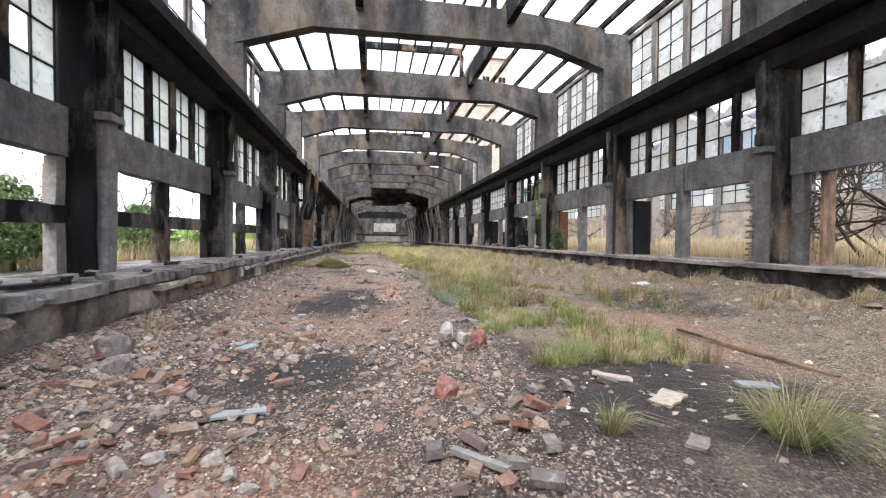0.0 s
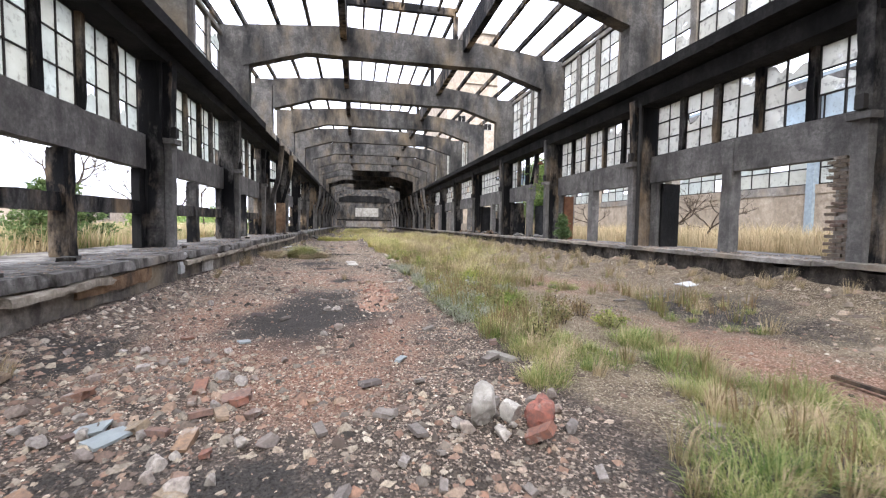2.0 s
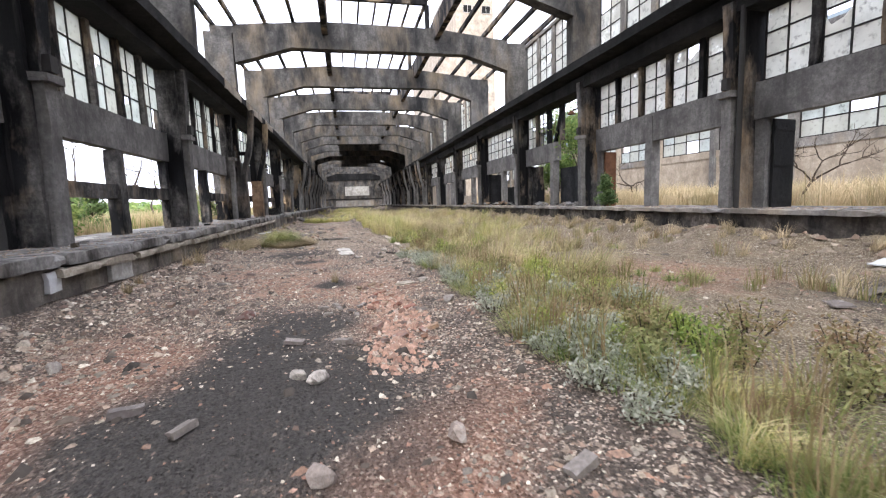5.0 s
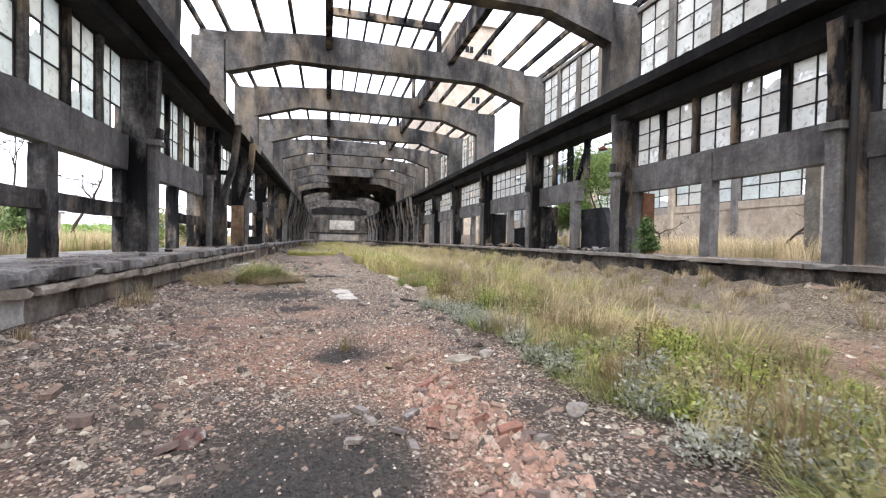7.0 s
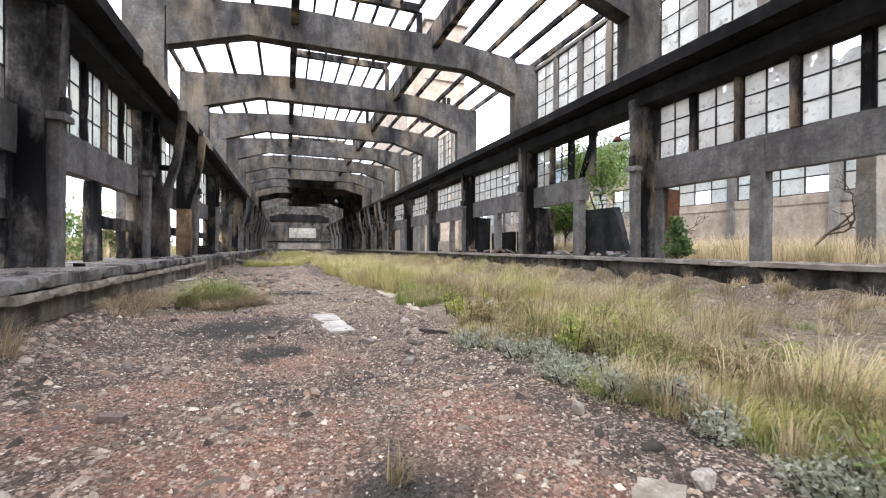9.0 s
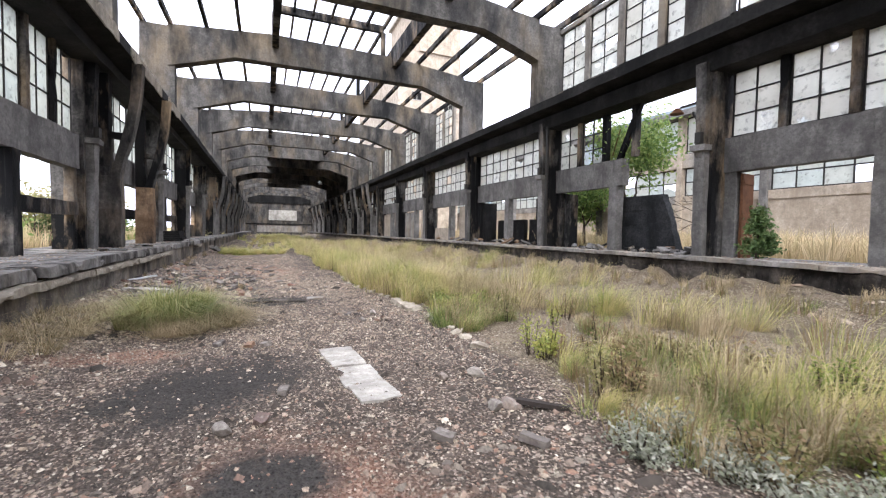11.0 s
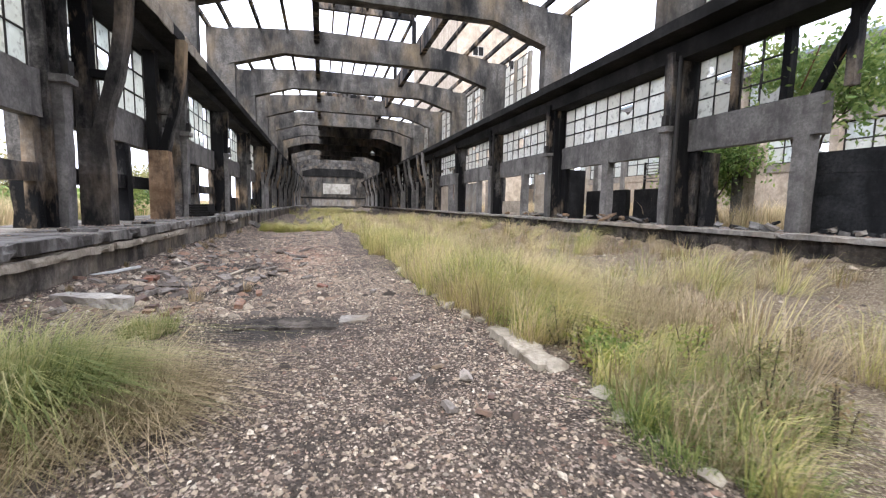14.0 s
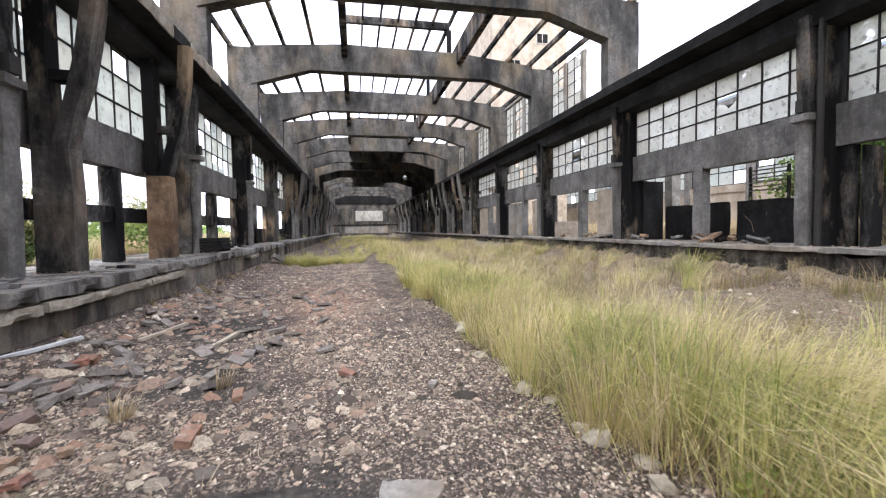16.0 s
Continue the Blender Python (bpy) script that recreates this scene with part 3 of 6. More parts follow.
def build_side(side):
    s = -side
    xw, par, base = (XL, wall_l, TOP_L - 0.02) if side < 0 else (XR, wall_r, TOP_R - 0.02)
    glass = M_GLASS if side < 0 else M_GLASS_R
    zb, zt = SILL_Z[side]
    top_z = SILL_T[side]
    r = random.Random(11 + side)

    def wall_box(name, y0, y1, z0, z1, mat, d0=0.0, d1=0.28, **k):
        lo, hi = sorted((xw - s * d0, xw - s * d1))
        return part(name, block(lo, hi, y0, y1, z0, z1, **k), mat, par)

    for k in BAYS:
        y0, y1 = beam_y(k) + PIL[side][1], min(beam_y(k + 1) + PIL[side][0], Y_END)
        if y1 - y0 < 1:
            continue
        ym, near = (y0 + y1) / 2 + (0.1 if side > 0 else 0.0), k <= 5
        hurt = side > 0 and k == 1
        seg = dict(seg=0.3, amp=0.012, chip=0.04) if near else dict(seg=1.0, amp=0.01)
        # the beam under the windows
        wall_box("sill_beam", ym - 0.35 if hurt else y0, y1, zb, zt, M_SILL, **seg)
        # the post in the middle of the bay
        wall_box("post", ym - 0.16, ym + 0.16, base, (zt - 0.1) if side > 0 and not hurt else zb, M_SOOT if side < 0 else M_SILL, -0.03, 0.27, **seg)
        if side < 0 and k <= 3:
            wall_box("rail_beam", y0 if k != 1 else ym, y1, 1.60, 1.93, M_SOOT, 0.02, 0.25, **seg)
        if side < 0:
            wall_box("jamb", y1 - 0.22, y1, base, zb, M_CONC if k == -2 else M_SOOT, 0.05, 0.26, **seg)
        else:
            wall_box("jamb", y1 - 0.28, y1, base, zb, M_SILL if k < 1 else M_SOOT, 0.05, 0.26, **seg)
        # windows over the beam
        if k <= 1:
            n = 5
            step = (y1 - y0) / n
            for i in range(n):
                a, b = y0 + i * step, y0 + (i + 1) * step
                if i:
                    if not (hurt and i < 2):
                        wall_box("mullion", a - 0.08, a + 0.08, zt, top_z, M_SOOT, 0.02, 0.24, **seg)
                if hurt and i < 3:
                    continue
                wx = xw - s * 0.14
                if side > 0 and k == -1 and i < 2:
                    window(wx, a + 0.085, b - 0.085, zt, top_z, 2, 3, glass, r, 0.34, 0.25)
                elif hurt and i == 3:
                    window(wx, a + 0.085, b - 0.085, zt, top_z, 2, 3, glass, r, 0.55, 0.2)
                else:
                    window(wx, a + 0.085, b - 0.085, zt, top_z, 2, 3, glass, r, 0.05 if side < 0 else 0.03, 0.10)
        else:
            window(xw - s * 0.14, y0, y1, zt, top_z, 9, 3, glass, r, 0.04, 0.06, 0.045, single=k <= 4)
        # clerestory over the girder
        ya, yb = beam_y(k) + 0.45, min(beam_y(k + 1), Y_END)
        if yb - ya < 1:
            continue
        open_bay = (side > 0 and k == 2) or (side < 0 and 1 <= k <= 5)
        if k >= 7:
            wall_box("upper_wall", ya, yb, 6.12, 8.98, M_BEAM, 0.0, 0.2, seg=1.2, amp=0.01)
            continue
        if open_bay:
            continue
        wall_box("curb", ya, yb, 6.12, 6.68, M_SOOT, 0.0, 0.2, **seg)
        n = 4
        half = side > 0 and k == 3
        if not half:
            wall_box("head", ya, yb, 8.82, 8.98, M_CONC, 0.0, 0.2, **seg)
        step = (yb - ya) / n
        for i in range(n):
            a, b = ya + i * step, ya + (i + 1) * step
            if half and i < 2:
                continue
            wall_box("mullion", a - 0.12 if i else a, a + 0.12, 6.68, 8.82, M_CONC, 0.01, 0.19, **seg)
            if side > 0:
                window(xw - s * 0.1, a + 0.125, b - 0.125, 6.68, 8.82, 2, 4, glass, r, 0.08, 0.08, single=k <= 2)
            elif k <= 0:
                window(xw - s * 0.1, a + 0.125, b - 0.125, 6.68, 8.82, 1, 3, glass, r, 0.7, 0.2)


build_side(-1)
build_side(1)


# ---- roof ----
def build_roof():
    roof = thing("roof_frame", "open roof of thin concrete purlins with no covering left", "roof", kind="structure")
    r = random.Random(3)
    y_cov = beam_y(7)

    def slope(x):
        return 9.24 + (x - XL) / (0.9 - XL) * 0.38 if x < 0.9 else (9.58 if x < 6.2 else 9.05 + (XR - x) / (XR - 6.2) * 0.51)

    for k in range(-4, 7):
        ya, yb = beam_y(k) + 0.1, beam_y(k + 1) + 0.35
        for x in (-3.8, -2.88, -1.6, -0.38, 7.5, 8.72, 9.82, 10.9):
            z = slope(x) + 0.03
            part("purlin", extrude_y([(x - 0.06, z), (x + 0.06, z), (x + 0.06, z + 0.2), (x - 0.06, z + 0.2)], ya, yb, 0.8, 0.006), M_SOOT, roof)
    for x in (1.0, 6.25):
        part("lantern_girder", extrude_y([(x - 0.13, 9.05), (x + 0.13, 9.05), (x + 0.13, 9.95), (x - 0.13, 9.95)], Y_BACK, Y_END, 1.0, 0.01), M_SOOT, roof)
    for k in range(-4, 8):
        y = beam_y(k) + 2.0
        part("lantern_beam", block(1.0, 6.25, y, y + 0.22, 11.55, 11.9, 0.5, 0.008), M_SOOT, roof)
        for x in (1.0, 6.25):
            part("lantern_post", block(x - 0.11, x + 0.11, y + 0.01, y + 0.21, 9.95, 11.55, 0.5, 0.006), M_SOOT, roof)
            part("lantern_rail", block(x - 0.07, x + 0.07, y + 0.22, y + PITCH, 11.7, 11.88, 1.2, 0.006), M_SOOT, roof)
        for i in range(1, 6):
            x = 1.0 + 5.25 * i / 6
            part("lantern_purlin", block(x - 0.05, x + 0.05, y + 0.22, y + PITCH, 11.7, 11.86, 1.6, 0.006), M_SOOT, roof)
    cover = bmesh.new()

    def sheet(xa, xb, ya, yb):
        za, zb = slope(xa) + 0.25, slope(xb) + 0.25
        vs = [cover.verts.new((x, y, z + d)) for d in (0, 0.15) for x, y, z in ((xa, ya, za), (xb, ya, zb), (xb, yb, zb), (xa, yb, za))]
        for f in ((0, 3, 2, 1), (4, 5, 6, 7), (0, 1, 5, 4), (1, 2, 6, 5), (2, 3, 7, 6), (3, 0, 4, 7)):
            cover.faces.new([vs[i] for i in f])

    sheet(6.25, XR + 0.2, beam_y(8), beam_y(11))
    sheet(XL - 0.2, 0.9, beam_y(9), beam_y(10))
    box(cover, 1.0, 6.25, y_cov, beam_y(12), 10.0, 10.15)
    for x in (-3.8, -2.88, -1.6, -0.38, 7.5, 8.72, 9.82, 10.9):
        z = slope(x) + 0.03
        part("purlin", extrude_y([(x - 0.06, z), (x + 0.06, z), (x + 0.06, z + 0.2), (x - 0.06, z + 0.2)], y_cov, Y_END, 3.0), M_SOOT, roof)
    tagged(part("ceiling", cover, M_SOOT), "dark concrete roof slabs over part of the hall", "ceiling", kind="structure")


build_roof()


# ---- end walls ----
def build_ends():
    far = thing("wall_north", "stained end wall of the hall with pale panels", "wall", kind="structure")
    part("end_wall", block(XL - 0.3, XR + 0.3, Y_END, Y_END + 0.4, -0.1, 10.2, 1.2, 0.01), M_BEAM, far)
    part("dark_band", block(XL, XR, Y_END - 0.15, Y_END, 2.3, 2.55), M_BLACK, far)
    part("pale_panel", block(1.4, 7.4, Y_END - 0.12, Y_END, 3.3, 5.6), M_PALE, far, "whitewashed panel")
    part("pale_base", block(-1.0, 8.5, Y_END - 0.12, Y_END, 0.6, 2.1), M_CONC, far)
    # near-black band across the top of the end wall
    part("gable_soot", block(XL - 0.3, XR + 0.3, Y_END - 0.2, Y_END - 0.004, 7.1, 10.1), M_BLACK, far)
    back = thing("wall_south", "plain concrete end wall behind the walk", "wall", kind="structure")
    part("end_wall", block(XL - 0.3, XR + 0.3, Y_BACK - 0.4, Y_BACK, -0.1, 9.2, 1.5, 0.01), M_CONC, back)


build_ends()


# ---- plants: materials ----
def leaf_mat(name, dry, mid, green, trans=0.25, rough=0.6):
    """Blades or leaves, each with its own colour between the three."""
    m, nt, b = mat_nodes(name, rough)
    g = nt.nodes.new("ShaderNodeNewGeometry")
    r = nt.nodes.new("ShaderNodeValToRGB")
    e = r.color_ramp.elements
    e[0].color, e[1].color = (*dry, 1), (*green, 1)
    e.new(0.5).color = (*mid, 1)
    spread = noise_node(nt, 0.9, 3, 0.6, offset=4)
    k = nt.nodes.new("ShaderNodeMath")
    k.operation = "MULTIPLY_ADD"
    k.inputs[1].default_value = 2.4
    nt.links.new(spread, k.inputs[0])
    h = nt.nodes.new("ShaderNodeMath")
    h.operation = "MULTIPLY_ADD"
    h.inputs[1].default_value, h.inputs[2].default_value = 0.95, -1.18
    nt.links.new(g.outputs["Random Per Island"], h.inputs[0])
    nt.links.new(h.outputs[0], k.inputs[2])
    nt.links.new(k.outputs[0], r.inputs[0])
    nt.links.new(r.outputs[0], b.inputs["Base Color"])
    tr = nt.nodes.new("ShaderNodeBsdfTranslucent")
    nt.links.new(r.outputs[0], tr.inputs["Color"])
    mx = nt.nodes.new("ShaderNodeMixShader")
    mx.inputs[0].default_value = trans
    nt.links.new(b.outputs[0], mx.inputs[1])
    nt.links.new(tr.outputs[0], mx.inputs[2])
    nt.links.new(mx.outputs[0], nt.nodes["Material Output"].inputs[0])
    return m


M_GRASS = leaf_mat("yellow_green_grass", (0.72, 0.60, 0.34), (0.54, 0.49, 0.175), (0.18, 0.235, 0.055), 0.42)
M_GREEN = leaf_mat("short_green_grass", (0.52, 0.45, 0.24), (0.30, 0.335, 0.115), (0.11, 0.175, 0.045), 0.4)
M_STRAW = leaf_mat("dry_straw_grass", (0.62, 0.50, 0.33), (0.42, 0.33, 0.20), (0.20, 0.165, 0.085), 0.35)
M_MEADOW = leaf_mat("dry_meadow_grass", (0.66, 0.53, 0.34), (0.54, 0.43, 0.26), (0.34, 0.29, 0.15), 0.35)
M_LITTER = leaf_mat("dead_grass", (0.40, 0.33, 0.23), (0.27, 0.21, 0.145), (0.14, 0.115, 0.075), 0.2)
M_WEED = leaf_mat("brown_seeding_weed", (0.30, 0.20, 0.12), (0.26, 0.21, 0.10), (0.19, 0.21, 0.07), 0.3)
M_SAGE = leaf_mat("grey_green_leaves", (0.44, 0.44, 0.37), (0.35, 0.36, 0.29), (0.24, 0.26, 0.17), 0.3)
M_LIME = leaf_mat("yellow_green_leaves", (0.46, 0.45, 0.13), (0.31, 0.36, 0.09), (0.16, 0.23, 0.05), 0.35)
M_DULL = leaf_mat("dull_olive_leaves", (0.42, 0.36, 0.19), (0.31, 0.29, 0.13), (0.20, 0.215, 0.085), 0.35)
M_CLUMP = leaf_mat("drooping_clump_grass", (0.54, 0.47, 0.26), (0.37, 0.38, 0.145), (0.14, 0.185, 0.055), 0.4)
M_LEAF = leaf_mat("fresh_green_leaves", (0.30, 0.36, 0.11), (0.18, 0.27, 0.075), (0.09, 0.16, 0.04), 0.4)
M_PINE = leaf_mat("dark_green_needles", (0.20, 0.26, 0.10), (0.13, 0.20, 0.07), (0.06, 0.11, 0.035), 0.35)
M_BARK = plain("dark_bark", (0.085, 0.065, 0.05), 0.9, 0, 0.5, 14)


# ---- grass ----
def blades(name, label, base, height, lean, width, azim, material, droop=0.5):
    """One mesh of grass blades, each a bent strip of three faces, from arrays of their feet, heights, leans, widths and headings."""
    n = len(height)
    d = np.stack([np.cos(azim), np.sin(azim), np.zeros(n)], 1)
    s = np.stack([-np.sin(azim), np.cos(azim), np.zeros(n)], 1)
    up = np.array([0, 0, 1.0])
    mid = base + d * (lean * height * 0.42)[:, None] + up * (height * 0.58)[:, None]
    tip = base + d * (lean * height * (1.05 + droop * 0.3))[:, None] + up * (height * np.clip(1.0 - droop * lean * 0.5, 0.3, 1))[:, None]
    w = (s * (width * 0.5)[:, None])
    verts = np.stack([base - w, base + w, mid - w * 0.75, mid + w * 0.75, tip], 1).reshape(-1, 3)
    i = (np.arange(n) * 5)[:, None]
    loops = (i + np.array([[0, 1, 3, 2, 2, 3, 4]])).reshape(-1)
    starts = (np.arange(n) * 7)[:, None] + np.array([[0, 4]])
    me = bpy.data.meshes.new(name)
    me.vertices.add(len(verts))
    me.vertices.foreach_set("co", verts.reshape(-1).astype(np.float32))
    me.loops.add(len(loops))
    me.loops.foreach_set("vertex_index", loops.astype(np.int32))
    me.polygons.add(2 * n)
    me.polygons.foreach_set("loop_start", starts.reshape(-1).astype(np.int32))
    me.update(calc_edges=True)
    me.materials.append(material)
    return tagged(new(name, me), label, "grass", kind="stuff")


def tufts(rng, centres, per, radius, h_lo, h_hi, spread=0.5, wind=(0.0, 0.0), width=0.006):
    """Blades in tufts: feet round each centre, leaning outwards and with the wind."""
    c = np.repeat(np.array([p[:2] for p in centres]), per, 0)
    scale = np.repeat(np.array([p[2] for p in centres]), per)
    n = len(c)
    rad, ang = radius * np.sqrt(rng.random(n)) * scale, rng.random(n) * 2 * np.pi
    xy = c + np.stack([np.cos(ang) * rad, np.sin(ang) * rad], 1)
    z = np.array([ground_z(a, b) for a, b in xy]) - 0.01
    h = (h_lo + (h_hi - h_lo) * rng.random(n) ** 1.3) * scale
    out = np.stack([np.cos(ang), np.sin(ang)], 1) * (rad / radius)[:, None] * spread + rng.normal(0, 0.22, (n, 2)) + np.array(wind)
    lean = np.hypot(out[:, 0], out[:, 1])
    az = np.arctan2(out[:, 1], out[:, 0])
    return np.column_stack([xy, z]), h, lean, width * (0.6 + 0.8 * rng.random(n)), az


def build_grass():
    rng = np.random.default_rng(7)
    r = random.Random(21)
    tall, short, straw, weed = [], [], [], []
    y = 6.2
    while y < 62:
        for _ in range(4 if y < 34 else 3):
            e = grass_edge(y) + 0.28 * noise.noise(Vector((0, y * 1.3, 6))) - 0.05 + (0.10 if 19 < y < 30 else 0.0)
            wide = 2.1 if y < 9.5 else 1.5 + 0.03 * (y - 9.5) if y < 19 else (2.0 if y < 23.6 else 2.7)
            u = r.random() ** 1.25
            x = e + u * wide
            dens = noise.noise(Vector((x * 0.8, y * 0.6, 9)))
            if dens < (-0.2 if y < 19 else -0.05 if y < 23.6 else -0.7 if u < 0.4 else -0.02):
                continue
            sc = r.uniform(0.55, 1.1) * (1.0 + 0.45 * noise.noise(Vector((x * 1.1, y * 0.9, 31))))
            q = r.random()
            if y < 9.5:
                if q < 0.7:
                    short.append((x, y, sc))
                elif q < 0.85:
                    straw.append((x, y, sc * 0.55))
                elif u > 0.4:
                    weed.append((x, y, sc * 0.8))
            elif y < 14.6:
                if q < 0.42:
                    short.append((x, y, sc * 1.1))
                elif q < 0.50:
                    tall.append((x, y, sc * 0.4))
                elif q < 0.78:
                    weed.append((x, y, sc))
            elif y < 19:
                if q < 0.30:
                    short.append((x, y, sc * 1.1))
                elif q < 0.50:
                    tall.append((x, y, sc * 0.5))
                elif q < 0.72:
                    weed.append((x, y, sc * 0.9))
                else:
                    straw.append((x, y, sc * 0.75))
            elif y < 23.6:
                if q < 0.45:
                    short.append((x, y, sc * 1.0))
                elif q < 0.6:
                    tall.append((x, y, sc * 0.5))
                elif q < 0.8:
                    straw.append((x, y, sc * 0.6))
                else:
                    weed.append((x, y, sc * 0.8))
            else:
                if u > 0.4 and q < 0.62:
                    (straw if q < 0.40 else weed).append((x, y, sc * r.uniform(0.8, 1.25)))
                elif q < 0.56:
                    tall.append((x, y, sc * (1.2 - 0.35 * u if y < 34 else 0.9)))
                elif q < 0.84:
                    straw.append((x, y, sc * 1.35))
                elif q < 0.92:
                    short.append((x, y, sc * 1.4))
                else:
                    weed.append((x, y, sc * 0.8))
        y += 0.05 if y < 34 else 0.14
    # thinner growth over the bed towards the far platform
    for _ in range(860):
        y = r.uniform(9, 60)
        x = r.uniform(5.2, 9.4)
        if noise.noise(Vector((x * 0.6, y * 0.4, 2))) > (0.0 if y < 14 else -0.1 if y < 19 else -0.16):
            r.choice((straw, straw, weed, weed, tall) if y > 23 else (straw, weed, short, weed)).append((x, y, r.uniform(0.7, 1.35) if y > 23 else r.uniform(0.5, 0.95)))
    for _ in range(120):
        straw.append((r.uniform(9.2, 9.85), r.uniform(6, 40), r.uniform(0.3, 0.6)))
    for _ in range(300):
        y = r.uniform(14.3, 24)
        x = grass_edge(y) + (0.45 if y < 17 else 0.7) + (2.4 if y < 16 else 4.0) * r.random()
        if noise.noise(Vector((x * 0.7, y * 0.7, 15))) > (0.05 if y < 19 else 0.16):
            (straw if r.random() < 0.75 else tall).append((x, y, r.uniform(0.75, 1.25)))
    # clumps beside the other platform, and loose tufts in the cinder
    clump = []
    for cx, cy, rad, n, big in ((-0.60, 23.2, 0.42, 30, 1.1), (-0.9, 23.0, 0.25, 6, 0.8), (-0.42, 24.75, 0.22, 4, 0.75)):
        for _ in range(n):
            a, q = r.uniform(0, 6.28), math.sqrt(r.random()) * rad
            clump.append((cx + math.cos(a) * q, cy + math.sin(a) * q * 0.7, r.uniform(0.5, 1.05) * big * (1.15 - 0.5 * q / rad)))
    blades("clump_grass", "green drooping grass clump beside the platform", *tufts(rng, clump, 230, 0.18, 0.30, 0.86, 1.25, (0.12, -0.08), 0.006), M_CLUMP, 0.9)
    skirt = []
    for _ in range(34):
        a, q = r.uniform(-1.9, 1.2), r.uniform(0.4, 0.85)
        skirt.append((-0.5 + math.cos(a) * q, 23.2 + math.sin(a) * q * 0.9, r.uniform(0.6, 1.0)))
    skirt += [(r.uniform(-2.1, -1.4), r.uniform(21.6, 24.2), r.uniform(0.35, 0.8)) for _ in range(30)]
    blades("dry_clump_grass", "dead drooping grass round the green clump", *tufts(rng, skirt, 110, 0.2, 0.15, 0.5, 1.9, (0.25, -0.2), 0.005), M_STRAW, 1.0)
    for _ in range(60):
        a, q = r.uniform(0, 6.28), math.sqrt(r.random()) * 1.6
        tall.append((-0.1 + math.cos(a) * q, 41.0 + math.sin(a) * q * 0.7, r.uniform(0.5, 0.8)))
    for _ in range(20):
        y = r.uniform(14, 40)
        straw.append((r.uniform(-2.1, -1.75), y, r.uniform(0.2, 0.45)))
    for cx, cy, sc in ((-1.6, 8.6, 0.8), (-1.5, 8.9, 0.6), (-1.8, 18.3, 0.6), (-1.75, 18.9, 0.8), (-1.85, 19.2, 0.7), (1.25, 15.7, 0.35), (-0.45, 26.4, 0.5), (0.1, 26.9, 0.4)):
        straw.append((cx, cy, sc))
    for y in range(40, 110, 1):
        for _ in range(5):
            tall.append((r.gauss(2.6, 2.2), y + r.random(), r.uniform(0.6, 1.0)))
    blades("tall_grass", "tall yellow-green grass bent by the wind", *tufts(rng, tall, 135, 0.19, 0.14, 0.86, 0.95, (0.62, -0.2), 0.0055), M_GRASS, 0.95)
    blades("short_grass", "short green grass at the edge of the cinder way", *tufts(rng, short, 120, 0.15, 0.05, 0.24, 1.1, (0, 0), 0.006), M_GREEN)
    blades("dry_grass", "dry straw-coloured grass", *tufts(rng, straw, 75, 0.16, 0.2, 0.66, 0.7, (0.3, -0.05), 0.006), M_STRAW, 0.8)
    blades("seeding_weeds", "brown stems of withered weeds", *tufts(rng, weed, 26, 0.15, 0.25, 0.6, 0.35, (0, 0), 0.010), M_WEED)
    litter = [(r.uniform(3.4, 9.8), r.uniform(7.0, 32), r.uniform(0.6, 1.3)) for _ in range(1700)]
    litter += [(r.uniform(-2.1, -1.0), r.uniform(5, 26), r.uniform(0.5, 1.0)) for _ in range(160)]
    litter += [(r.gauss(-0.7, 0.6), r.gauss(24.6, 0.9), r.uniform(0.6, 1.2)) for _ in range(150)]
    blades("dead_grass_litter", "flat dead grass litter on the soil", *tufts(rng, litter, 26, 0.22, 0.02, 0.10, 2.2, (0, 0), 0.005), M_LITTER, 0.9)
    # the meadow outside
    out = []
    for _ in range(1500):
        y = r.uniform(2, 62)
        out.append((r.uniform(12.3, 20.5), y, r.uniform(0.8, 1.4)))
    for _ in range(900):
        out.append((-4.9 - abs(r.gauss(0, 4.5)), r.uniform(2, 62), r.uniform(0.6, 1.1)))
    blades("meadow_grass", "tall dry straw meadow grass outside the hall", *tufts(rng, out, 46, 0.30, 0.35, 0.85, 0.35, (0.1, 0), 0.016), M_MEADOW)
    green = [(-5 - abs(r.gauss(0, 7)), r.uniform(4, 60), r.uniform(0.8, 1.5)) for _ in range(700)]
    blades("green_meadow_grass", "green meadow grass outside the hall", *tufts(rng, green, 36, 0.30, 0.25, 0.6, 0.35, (0, 0), 0.018), M_GREEN)
    # the two big tussocks at the start
    for cx, cy, sc, n in ((4.28, 4.4, 0.8, 420), (3.12, 4.66, 0.42, 160)):
        t = thing("grass_tussock", "green grass tussock with dry drooping tips", "grass tussock", (0, 0, 0))
        for nm, cnt, mat, lo, hi in (("green_tuft", n, M_GREEN, 0.3, 0.62), ("dry_tuft", n // 2, M_STRAW, 0.4, 0.8)):
            ob = blades(nm, "", *tufts(rng, [(cx, cy, sc)], cnt, 0.13, lo, hi, 1.7, (0.25, -0.1), 0.005), mat, 0.9)
            del ob["category"]
            ob.parent = t


build_grass()


